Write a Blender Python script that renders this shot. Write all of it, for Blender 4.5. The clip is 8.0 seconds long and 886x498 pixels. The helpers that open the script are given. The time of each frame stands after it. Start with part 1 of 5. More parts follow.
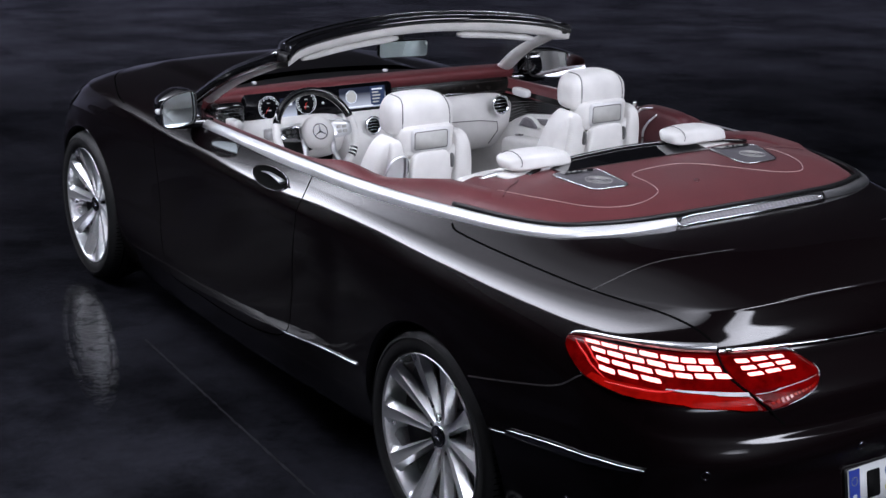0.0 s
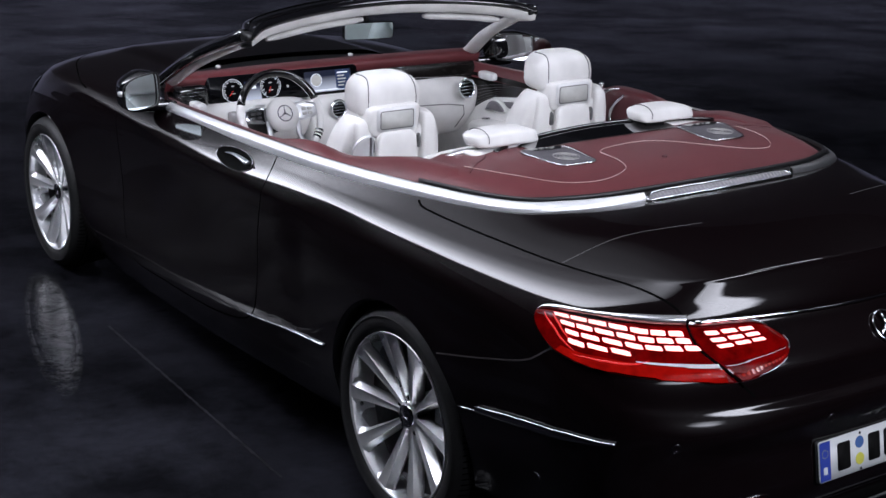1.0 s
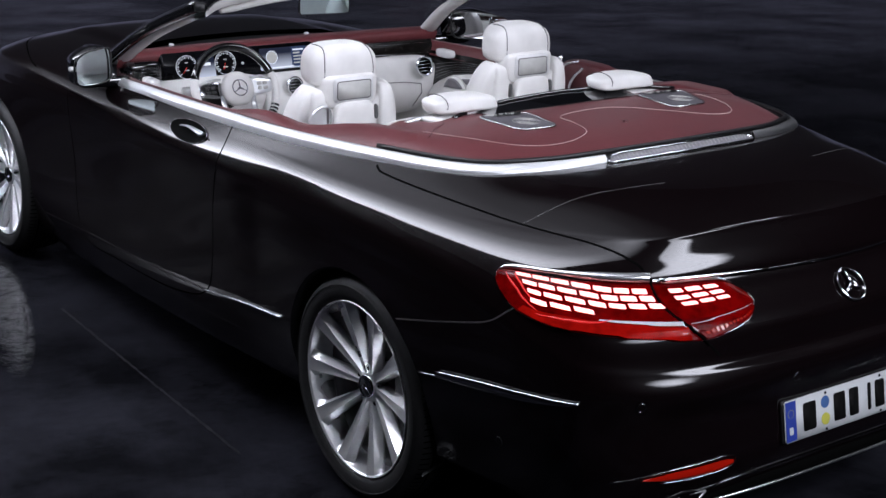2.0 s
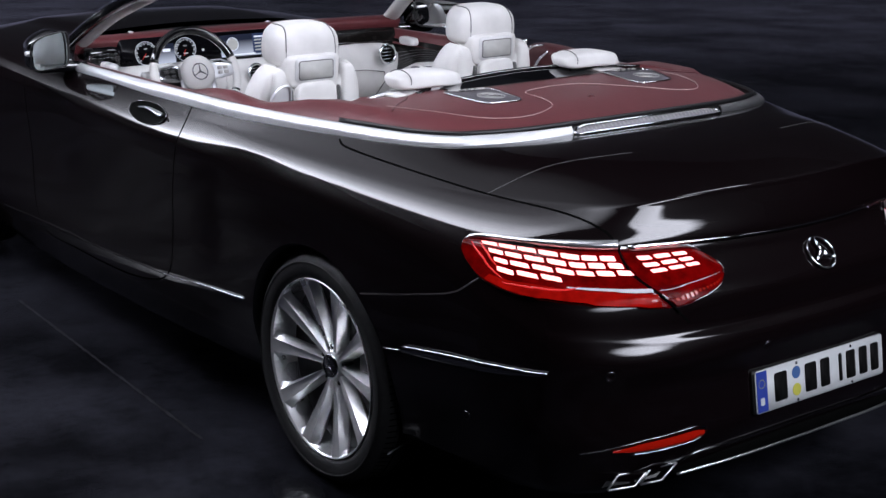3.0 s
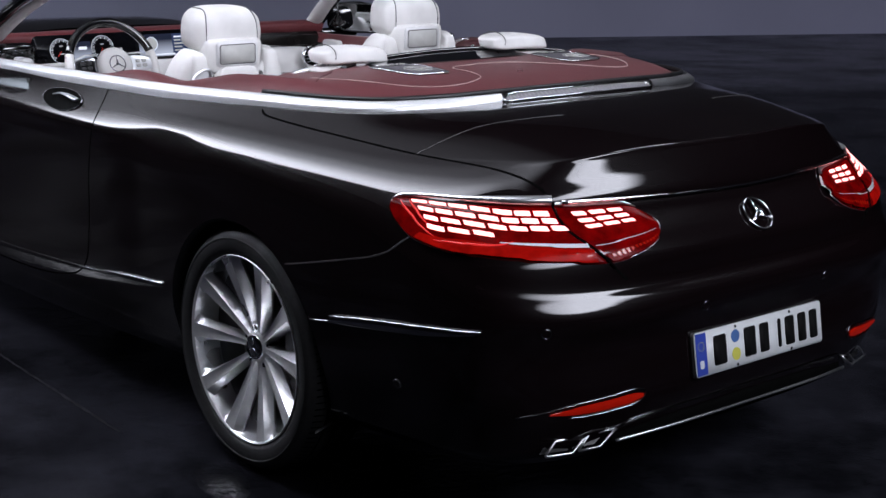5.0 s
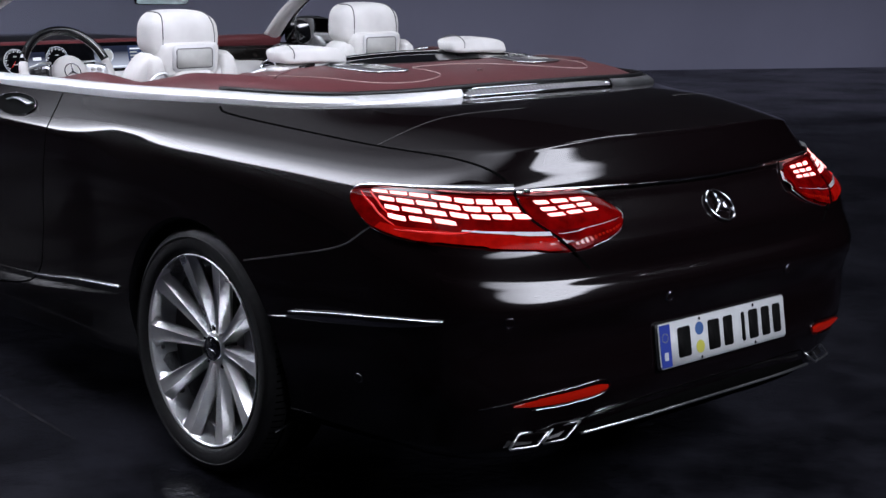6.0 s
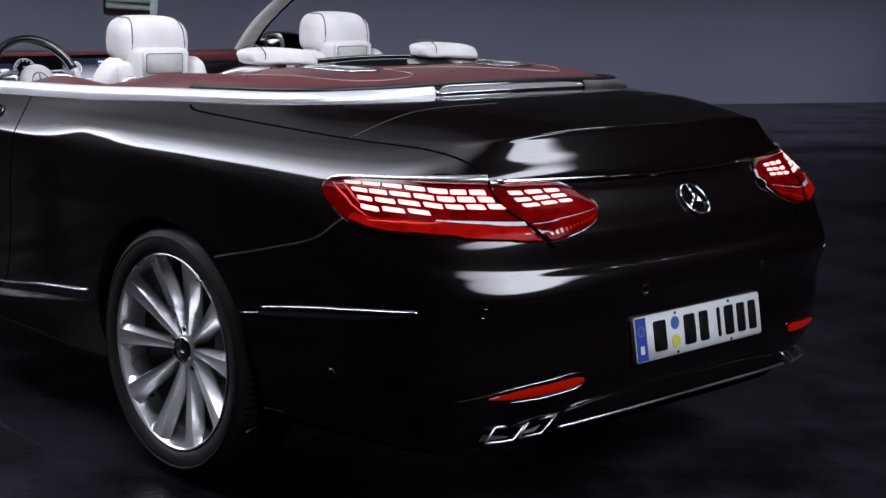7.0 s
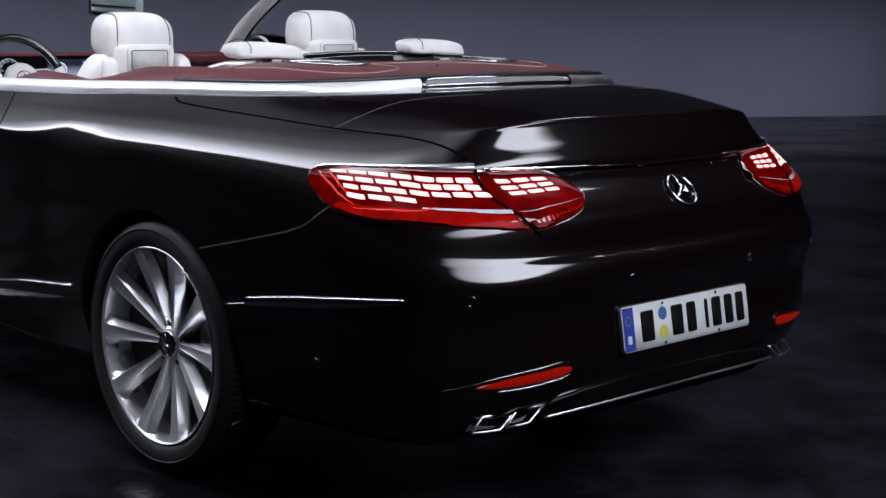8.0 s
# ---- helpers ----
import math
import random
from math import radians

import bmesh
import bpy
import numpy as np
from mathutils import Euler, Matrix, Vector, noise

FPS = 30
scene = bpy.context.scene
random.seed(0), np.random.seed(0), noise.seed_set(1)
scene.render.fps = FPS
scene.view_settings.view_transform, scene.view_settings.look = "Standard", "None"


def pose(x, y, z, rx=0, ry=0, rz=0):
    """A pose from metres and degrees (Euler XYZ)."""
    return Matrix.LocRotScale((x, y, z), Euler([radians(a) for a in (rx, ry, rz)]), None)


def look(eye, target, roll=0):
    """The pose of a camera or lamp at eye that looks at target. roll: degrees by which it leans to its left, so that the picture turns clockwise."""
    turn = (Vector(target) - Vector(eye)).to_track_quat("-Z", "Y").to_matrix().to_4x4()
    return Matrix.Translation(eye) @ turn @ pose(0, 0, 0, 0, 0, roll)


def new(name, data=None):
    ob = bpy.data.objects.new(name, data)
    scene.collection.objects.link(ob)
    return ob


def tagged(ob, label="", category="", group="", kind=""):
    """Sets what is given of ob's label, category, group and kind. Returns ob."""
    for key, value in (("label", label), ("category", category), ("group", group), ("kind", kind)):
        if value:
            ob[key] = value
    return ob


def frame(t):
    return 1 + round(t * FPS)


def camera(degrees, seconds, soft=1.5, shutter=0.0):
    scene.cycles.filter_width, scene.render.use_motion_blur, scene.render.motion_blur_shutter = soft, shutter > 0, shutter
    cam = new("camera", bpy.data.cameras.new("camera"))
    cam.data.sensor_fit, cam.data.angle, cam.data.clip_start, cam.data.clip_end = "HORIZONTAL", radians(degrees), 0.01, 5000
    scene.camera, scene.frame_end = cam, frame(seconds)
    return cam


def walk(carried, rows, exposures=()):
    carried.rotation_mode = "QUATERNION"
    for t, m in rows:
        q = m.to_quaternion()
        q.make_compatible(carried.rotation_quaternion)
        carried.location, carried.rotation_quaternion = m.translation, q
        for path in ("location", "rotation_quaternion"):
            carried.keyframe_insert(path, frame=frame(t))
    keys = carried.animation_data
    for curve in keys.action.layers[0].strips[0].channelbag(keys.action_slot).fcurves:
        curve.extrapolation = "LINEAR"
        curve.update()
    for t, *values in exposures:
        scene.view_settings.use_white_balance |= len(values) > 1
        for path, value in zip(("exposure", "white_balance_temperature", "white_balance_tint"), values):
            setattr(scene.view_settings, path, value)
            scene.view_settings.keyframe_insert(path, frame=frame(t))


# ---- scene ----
cam = camera(34.0, 8.0)
ROWS = [
    (0, -3.0499, -3.3844, 2.2400, 72.308, -1.244, -32.760),
    (0.5, -3.0469, -3.3778, 2.2174, 72.277, -1.239, -33.242),
    (1, -3.0398, -3.3687, 2.1622, 72.347, -1.302, -34.131),
    (1.5, -3.0319, -3.3559, 2.0954, 72.454, -1.320, -35.039),
    (3, -2.9978, -3.3189, 1.8913, 73.369, -1.239, -37.296),
    (3.5, -2.9881, -3.3062, 1.8251, 73.937, -1.262, -37.951),
    (4, -2.9794, -3.2914, 1.7490, 74.644, -1.314, -38.630),
    (4.5, -2.9709, -3.2821, 1.6799, 75.269, -1.288, -39.405),
    (5, -2.9656, -3.2722, 1.6065, 76.047, -1.333, -40.343),
    (6.5, -2.9605, -3.2525, 1.4123, 78.693, -1.317, -42.734),
    (7, -2.9594, -3.2454, 1.3485, 79.537, -1.324, -43.295),
    (7.5, -2.9584, -3.2429, 1.2978, 80.063, -1.295, -43.737),
    (8, -2.9548, -3.2453, 1.2778, 80.274, -1.295, -43.815),
]
walk(cam, [(t, pose(x, y, z, rx, ry, rz)) for t, x, y, z, rx, ry, rz in ROWS])

# ---------------------------------------------------------------- light
world = bpy.data.worlds.new("studio_dark")
scene.world = world
world.use_nodes = True
world.node_tree.nodes["Background"].inputs["Color"].default_value = (0.55, 0.62, 0.85, 1)
world.node_tree.nodes["Background"].inputs["Strength"].default_value = 0.012
scene.view_settings.exposure = 0.0


def area_lamp(name, eye, target, sx, sy, power, color=(1, 1, 1)):
    data = bpy.data.lights.new(name, "AREA")
    data.shape, data.size, data.size_y, data.energy, data.color = "RECTANGLE", sx, sy, power, color
    ob = new(name, data)
    ob.matrix_world = look(eye, target)
    return ob


def graded(lamp, stops, axis=0, ends=(), rounded=False):
    """Brightness across a softbox, from one edge to the other, and its falling off towards the two ends."""
    lamp.data.use_nodes = True
    nt = lamp.data.node_tree
    geo = nt.nodes.new("ShaderNodeNewGeometry")
    sep = nt.nodes.new("ShaderNodeSeparateXYZ")
    cr = nt.nodes.new("ShaderNodeValToRGB")
    while len(cr.color_ramp.elements) < len(stops):
        cr.color_ramp.elements.new(0.5)
    for e, (at, v) in zip(cr.color_ramp.elements, stops):
        e.position, e.color = at, (v, v, v, 1)
    nt.links.new(geo.outputs["Parametric"], sep.inputs[0])
    nt.links.new(sep.outputs[axis], cr.inputs["Fac"])
    level = cr.outputs["Color"]
    if ends:
        fall = nt.nodes.new("ShaderNodeValToRGB")
        while len(fall.color_ramp.elements) < len(ends):
            fall.color_ramp.elements.new(0.5)
        fall.color_ramp.interpolation = "EASE"
        for e, (at, v) in zip(fall.color_ramp.elements, ends):
            e.position, e.color = at, (v, v, v, 1)
        nt.links.new(sep.outputs[1 - axis], fall.inputs["Fac"])
        both = nt.nodes.new("ShaderNodeMath")
        both.operation = "MULTIPLY"
        nt.links.new(level, both.inputs[0])
        nt.links.new(fall.outputs["Color"], both.inputs[1])
        level = both.outputs[0]
    if rounded:
        place = nt.nodes.new("ShaderNodeMapping")
        place.inputs["Location"].default_value, place.inputs["Scale"].default_value = (-1.0, -1.0, 0), (2.0, 2.0, 0)
        nt.links.new(geo.outputs["Parametric"], place.inputs["Vector"])
        ball = nt.nodes.new("ShaderNodeTexGradient")
        ball.gradient_type = "SPHERICAL"
        nt.links.new(place.outputs["Vector"], ball.inputs["Vector"])
        oval = nt.nodes.new("ShaderNodeMapRange")
        oval.interpolation_type = "SMOOTHSTEP"
        oval.inputs["From Max"].default_value = 0.36
        nt.links.new(ball.outputs["Fac"], oval.inputs["Value"])
        shaped = nt.nodes.new("ShaderNodeMath")
        shaped.operation = "MULTIPLY"
        nt.links.new(level, shaped.inputs[0])
        nt.links.new(oval.outputs["Result"], shaped.inputs[1])
        level = shaped.outputs[0]
    nt.links.new(level, nt.nodes["Emission"].inputs["Strength"])


strip = area_lamp("softbox_strip", (0, 0, 3), (0, 0, 0), 2.6, 15.0, 1800, (0.845, 0.87, 1.0))
strip.matrix_world = pose(-2.42, 5.81, 3.0, 0, 0, 19.3)
graded(strip, ((0.0, 1.0), (0.09, 0.93), (0.17, 0.60), (0.26, 0.27), (0.40, 0.07), (0.62, 0.02), (1.0, 0.0)), ends=((0.0, 0.0), (0.14, 1.0), (0.8, 1.0), (1.0, 0.0)))
over = area_lamp("softbox_overhead", (-0.6, 1.6, 4.4), (-0.6, 1.6, 0), 2.4, 6.0, 5, (0.845, 0.87, 1.0))
over.matrix_world = pose(-0.6, 1.6, 4.4)
graded(over, ((0.0, 0.3), (0.4, 1.0), (0.8, 1.0), (1.0, 0.3)), ends=((0.0, 0.0), (0.3, 1.0), (0.7, 1.0), (1.0, 0.0)))
rear_box = area_lamp("softbox_rear", (-0.12, -4.98, 3.72), (-0.37, -0.8, 0.7), 5.4, 2.2, 600, (0.845, 0.87, 1.0))
graded(rear_box, ((0.0, 0.10), (0.25, 0.55), (0.50, 1.0), (1.0, 1.0)), ends=((0.0, 1.0), (1.0, 1.0)), rounded=True)
area_lamp("softbox_right", (2.2, -0.7, 4.3), (0.2, -0.7, 0.9), 1.3, 1.3, 45, (0.845, 0.87, 1.0))
wash = area_lamp("wall_wash", (10.3, 7.3, 5.0), (12.1, 12.0, -1.3), 15.0, 0.3, 46, (0.67, 0.69, 1.0))
wash.data.spread = radians(34)
far_wash = area_lamp("wall_wash_far", (-2.3, 12.1, 5.0), (-0.5, 16.8, -1.3), 12.0, 0.3, 60, (0.67, 0.69, 1.0))
far_wash.data.spread = radians(40)

# ---------------------------------------------------------------- materials


def material(name):
    m = bpy.data.materials.new(name)
    m.use_nodes = True
    nt = m.node_tree
    return m, nt, nt.nodes["Principled BSDF"]


def noise_tex(nt, scale, detail=4.0, rough=0.55, coord="Object"):
    tc = nt.nodes.new("ShaderNodeTexCoord")
    n = nt.nodes.new("ShaderNodeTexNoise")
    n.inputs["Scale"].default_value, n.inputs["Detail"].default_value, n.inputs["Roughness"].default_value = scale, detail, rough
    nt.links.new(tc.outputs[coord], n.inputs["Vector"])
    return n


def ramp(nt, src, lo, hi, c0, c1):
    r = nt.nodes.new("ShaderNodeValToRGB")
    r.color_ramp.elements[0].position, r.color_ramp.elements[1].position = lo, hi
    r.color_ramp.elements[0].color, r.color_ramp.elements[1].color = (*c0, 1), (*c1, 1)
    nt.links.new(src, r.inputs["Fac"])
    return r


def add_bump(nt, p, src, strength, distance):
    b = nt.nodes.new("ShaderNodeBump")
    b.inputs["Strength"].default_value, b.inputs["Distance"].default_value = strength, distance
    nt.links.new(src, b.inputs["Height"])
    nt.links.new(b.outputs["Normal"], p.inputs["Normal"])


def plain(name, color, rough=0.5, metal=0.0, coat=0.0, spec=0.5, vary=0.12, scale=30.0, bump=0.0):
    """A surface of one colour with slight variation of colour and gloss, and a fine relief."""
    m, nt, p = material(name)
    n = noise_tex(nt, scale)
    c0 = tuple(max(0.0, c * (1 - vary)) for c in color)
    c1 = tuple(min(1.0, c * (1 + vary)) for c in color)
    nt.links.new(ramp(nt, n.outputs["Fac"], 0.3, 0.7, c0, c1).outputs["Color"], p.inputs["Base Color"])
    n2 = noise_tex(nt, scale * 0.17, 3.0)
    r0, r1 = max(0.01, rough * 0.85), min(1.0, rough * 1.15)
    nt.links.new(ramp(nt, n2.outputs["Fac"], 0.3, 0.7, (r0,) * 3, (r1,) * 3).outputs["Color"], p.inputs["Roughness"])
    p.inputs["Metallic"].default_value = metal
    p.inputs["Coat Weight"].default_value = coat
    p.inputs["Coat Roughness"].default_value = 0.03
    p.inputs["Specular IOR Level"].default_value = spec
    if bump:
        add_bump(nt, p, noise_tex(nt, scale * 9, 2.0).outputs["Fac"], bump, 0.002)
    return m


def leather(name, color, rough=0.45):
    m, nt, p = material(name)
    tc = nt.nodes.new("ShaderNodeTexCoord")
    v = nt.nodes.new("ShaderNodeTexVoronoi")
    v.inputs["Scale"].default_value = 420.0
    nt.links.new(tc.outputs["Object"], v.inputs["Vector"])
    big = noise_tex(nt, 7.0, 3.0)
    c0 = tuple(c * 0.9 for c in color)
    c1 = tuple(min(1, c * 1.06) for c in color)
    nt.links.new(ramp(nt, big.outputs["Fac"], 0.35, 0.65, c0, c1).outputs["Color"], p.inputs["Base Color"])
    p.inputs["Roughness"].default_value = rough
    p.inputs["Specular IOR Level"].default_value = 0.4
    p.inputs["Sheen Weight"].default_value = 0.08
    add_bump(nt, p, v.outputs["Distance"], 0.18, 0.001)
    return m


def glow(name, color, strength, rough=0.2, body=0.3):
    m, nt, p = material(name)
    p.inputs["Base Color"].default_value = (*[c * body for c in color], 1)
    p.inputs["Roughness"].default_value = rough
    p.inputs["Emission Color"].default_value = (*color, 1)
    p.inputs["Emission Strength"].default_value = strength
    return m


def glow_uneven(name, color, low, high, scale):
    """A lit lens whose glow wavers with the prisms behind it."""
    m = glow(name, color, high, 0.14, 0.06)
    m.node_tree.nodes["Principled BSDF"].inputs["Specular IOR Level"].default_value = 0.03
    nt = m.node_tree
    n = noise_tex(nt, scale, 3.0)
    level = ramp(nt, n.outputs["Fac"], 0.35, 0.65, (low,) * 3, (high,) * 3)
    nt.links.new(level.outputs["Color"], nt.nodes["Principled BSDF"].inputs["Emission Strength"])
    return m


def screen_haze():
    """A lit display that pales from deep blue at the top to white-blue at the bottom."""
    m = glow("screen_haze", (0.22, 0.27, 0.45), 0.8, 0.08, 0.05)
    nt = m.node_tree
    tc = nt.nodes.new("ShaderNodeTexCoord")
    sep = nt.nodes.new("ShaderNodeSeparateXYZ")
    nt.links.new(tc.outputs["Generated"], sep.inputs[0])
    fade = ramp(nt, sep.outputs[1], 0.05, 0.75, (0.62, 0.68, 0.86), (0.010, 0.012, 0.026))
    nt.links.new(fade.outputs["Color"], nt.nodes["Principled BSDF"].inputs["Emission Color"])
    return m


def paint():
    m, nt, p = material("black_car_paint")
    fl = noise_tex(nt, 900.0, 1.0)
    nt.links.new(ramp(nt, fl.outputs["Fac"], 0.45, 0.75, (0.0026, 0.0012, 0.0016), (0.0050, 0.0024, 0.0031)).outputs["Color"], p.inputs["Base Color"])
    n2 = noise_tex(nt, 3.0, 3.0)
    nt.links.new(ramp(nt, n2.outputs["Fac"], 0.3, 0.7, (0.34,) * 3, (0.42,) * 3).outputs["Color"], p.inputs["Roughness"])
    p.inputs["Metallic"].default_value = 0.0
    p.inputs["Specular IOR Level"].default_value = 0.045
    p.inputs["Coat Weight"].default_value = 1.0
    p.inputs["Coat Roughness"].default_value = 0.035
    return m


def thin_glass(name, color, gloss):
    """A thin clear pane: mostly see-through, with a little mirror gloss."""
    m, nt, p = material(name)
    clear = nt.nodes.new("ShaderNodeBsdfTransparent")
    clear.inputs["Color"].default_value = (*color, 1)
    shine = nt.nodes.new("ShaderNodeBsdfGlossy")
    shine.inputs["Roughness"].default_value = 0.01
    mix = nt.nodes.new("ShaderNodeMixShader")
    mix.inputs["Fac"].default_value = gloss
    nt.links.new(clear.outputs[0], mix.inputs[1])
    nt.links.new(shine.outputs[0], mix.inputs[2])
    nt.links.new(mix.outputs[0], nt.nodes["Material Output"].inputs["Surface"])
    return m


def floor_material():
    """Dark floor, wet in places: broad stains, patches of coarse grain and smooth wet stretches between them."""
    m, nt, p = material("dark_wet_concrete")
    a = noise_tex(nt, 0.5, 5.0, 0.6)
    b = noise_tex(nt, 30.0, 6.0, 0.7)
    g = noise_tex(nt, 1.7, 6.0, 0.68)
    mix = nt.nodes.new("ShaderNodeMath")
    mix.operation = "MULTIPLY_ADD"
    nt.links.new(b.outputs["Fac"], mix.inputs[0])
    mix.inputs[1].default_value = 0.3
    nt.links.new(a.outputs["Fac"], mix.inputs[2])
    stain = ramp(nt, mix.outputs[0], 0.45, 0.95, (0.0052, 0.0052, 0.0066), (0.0185, 0.0188, 0.0245))
    worn = ramp(nt, g.outputs["Fac"], 0.40, 0.62, (0.35,) * 3, (1.35,) * 3)
    both = nt.nodes.new("ShaderNodeMix")
    both.data_type, both.blend_type = "RGBA", "MULTIPLY"
    both.inputs["Factor"].default_value = 1.0
    nt.links.new(stain.outputs["Color"], both.inputs["A"])
    nt.links.new(worn.outputs["Color"], both.inputs["B"])
    nt.links.new(both.outputs["Result"], p.inputs["Base Color"])
    nt.links.new(ramp(nt, mix.outputs[0], 0.5, 0.85, (0.06,) * 3, (0.20,) * 3).outputs["Color"], p.inputs["Roughness"])
    wet = noise_tex(nt, 0.9, 6.0, 0.65)
    nt.links.new(ramp(nt, wet.outputs["Fac"], 0.42, 0.66, (0.002,) * 3, (0.018,) * 3).outputs["Color"], p.inputs["Specular IOR Level"])
    tc = nt.nodes.new("ShaderNodeTexCoord")
    edge = noise_tex(nt, 13.0, 6.0, 0.75)
    pools = None
    for at, turn, size in (((-1.18, 2.18, 0), -15.5, (0.11, 0.80, 1)), ((-0.98, -0.05, 0), -15, (0.075, 0.15, 1))):
        place = nt.nodes.new("ShaderNodeMapping")
        place.vector_type = "TEXTURE"
        place.inputs["Location"].default_value, place.inputs["Rotation"].default_value, place.inputs["Scale"].default_value = at, (0, 0, radians(turn)), size
        nt.links.new(tc.outputs["Object"], place.inputs["Vector"])
        ball = nt.nodes.new("ShaderNodeTexGradient")
        ball.gradient_type = "SPHERICAL"
        nt.links.new(place.outputs["Vector"], ball.inputs["Vector"])
        if pools is None:
            pools = ball.outputs["Fac"]
        else:
            most = nt.nodes.new("ShaderNodeMath")
            most.operation = "MAXIMUM"
            nt.links.new(pools, most.inputs[0])
            nt.links.new(ball.outputs["Fac"], most.inputs[1])
            pools = most.outputs[0]
    ragged = nt.nodes.new("ShaderNodeMath")
    ragged.operation = "MULTIPLY"
    nt.links.new(pools, ragged.inputs[0])
    nt.links.new(ramp(nt, edge.outputs["Fac"], 0.36, 0.64, (0.0,) * 3, (1.9,) * 3).outputs["Color"], ragged.inputs[1])
    pool = ramp(nt, ragged.outputs[0], 0.04, 0.80, (0.0,) * 3, (1.0,) * 3).outputs["Color"]

    def wetter(socket, value):
        old = p.inputs[socket].links[0].from_socket
        blend = nt.nodes.new("ShaderNodeMix")
        nt.links.new(pool, blend.inputs["Factor"])
        nt.links.new(old, blend.inputs["A"])
        blend.inputs["B"].default_value = value
        nt.links.new(blend.outputs["Result"], p.inputs[socket])

    wetter("Roughness", 0.04)
    wetter("Specular IOR Level", 0.46)
    c = noise_tex(nt, 26.0, 5.0, 0.72)
    d = noise_tex(nt, 1.3, 3.0, 0.5)
    e = nt.nodes.new("ShaderNodeMath")
    e.operation = "MULTIPLY"
    nt.links.new(c.outputs["Fac"], e.inputs[0])
    nt.links.new(ramp(nt, d.outputs["Fac"], 0.35, 0.7, (0.2,) * 3, (1.0,) * 3).outputs["Color"], e.inputs[1])
    ripple = noise_tex(nt, 42.0, 3.0, 0.62)
    f = nt.nodes.new("ShaderNodeMath")
    f.operation = "MULTIPLY_ADD"
    nt.links.new(ripple.outputs["Fac"], f.inputs[0])
    nt.links.new(ramp(nt, pools, 0.0, 0.35, (0.02,) * 3, (0.20,) * 3).outputs["Color"], f.inputs[1])
    calm = nt.nodes.new("ShaderNodeMath")
    calm.operation = "MULTIPLY"
    nt.links.new(e.outputs[0], calm.inputs[0])
    nt.links.new(ramp(nt, pools, 0.0, 0.25, (1.0,) * 3, (0.06,) * 3).outputs["Color"], calm.inputs[1])
    nt.links.new(calm.outputs[0], f.inputs[2])
    add_bump(nt, p, f.outputs[0], 0.42, 0.02)
    return m


PAINT = paint()
GAP = plain("panel_gap_black", (0.003, 0.003, 0.003), 0.9, spec=0.0)
# paler than the gap itself: the highlight along a panel edge, put into colour
GAP_HIGHLIGHT = plain("panel_edge_highlight", (0.055, 0.052, 0.053), 0.45, spec=0.6)
PIPING = plain("grey_piping", (0.10, 0.10, 0.10), 0.6)
WOOD = plain("dark_gloss_wood", (0.007, 0.006, 0.0055), 0.20, spec=0.25, vary=0.4, scale=40)
MIRROR_SOFT = plain("tinted_cabin_mirror", (0.45, 0.54, 0.55), 0.03, 1.0, vary=0.02)
CHROME = plain("polished_aluminium", (0.82, 0.83, 0.85), 0.16, 1.0, vary=0.03)
SATIN = plain("satin_aluminium", (0.74, 0.75, 0.77), 0.33, 1.0, vary=0.03)
# brighter copy of the strip's metal for the side that catches the light
BELT_ALU_LIT = plain("brushed_belt_aluminium_lit", (0.86, 0.87, 0.89), 0.48, 0.7, vary=0.03)
CHROME_DARK = plain("dark_chrome", (0.35, 0.35, 0.37), 0.12, 1.0, vary=0.05)
ALLOY = plain("silver_alloy", (0.96, 0.97, 0.99), 0.30, 0.78, coat=0.2, vary=0.05)
BARREL = plain("alloy_barrel", (0.88, 0.89, 0.91), 0.30, 0.88, vary=0.06)
ALLOY_DARK = plain("alloy_shadow_grey", (0.15, 0.15, 0.16), 0.4, 0.9, vary=0.1)
RUBBER = plain("tyre_rubber", (0.018, 0.018, 0.0186), 0.52, spec=0.4, vary=0.25, scale=60, bump=0.15)
BLACK = plain("black_plastic", (0.010, 0.010, 0.011), 0.42, vary=0.2)
CUP_BLACK = plain("black_handle_cup", (0.003, 0.003, 0.003), 0.5, spec=0.01, vary=0.1)
GLOSS_BLACK = plain("piano_black", (0.005, 0.005, 0.006), 0.08, coat=1.0, vary=0.1)
WHITE = leather("white_nappa_leather", (0.76, 0.75, 0.735))
RED = leather("bordeaux_red_leather", (0.115, 0.022, 0.026), 0.42)
RED_DARK = leather("dark_bordeaux_leather", (0.075, 0.014, 0.018), 0.42)
CARPET = plain("beige_carpet", (0.42, 0.40, 0.38), 0.95, vary=0.2, scale=200, bump=0.4)
GREY_PANEL = plain("light_grey_mesh", (0.47, 0.47, 0.45), 0.6, vary=0.08)
MESH_DARK = plain("grey_grille_mesh", (0.22, 0.21, 0.23), 0.45, 0.6, vary=0.1)
WHITE_TRIM = plain("white_gloss_trim", (0.72, 0.72, 0.72), 0.25, vary=0.03)
THREAD = plain("pale_stitching", (0.55, 0.42, 0.40), 0.8)
MIRROR_DIM = plain("dim_mirror", (0.55, 0.57, 0.58), 0.03, 1.0, vary=0.0)
MIRROR = plain("tinted_mirror", (0.62, 0.70, 0.72), 0.02, 1.0, vary=0.0)
LENS_RED = plain("red_lamp_lens", (0.09, 0.001, 0.002), 0.10, coat=0.2, spec=0.3, vary=0.25, scale=14)
LAMP_RED = glow_uneven("lit_red_lens", (0.80, 0.004, 0.006), 0.03, 0.14, 26.0)
LAMP_BAND = glow_uneven("lit_red_band", (0.95, 0.012, 0.008), 0.16, 0.30, 24.0)
LED = glow("lit_led_block", (1.0, 0.36, 0.36), 3.0)
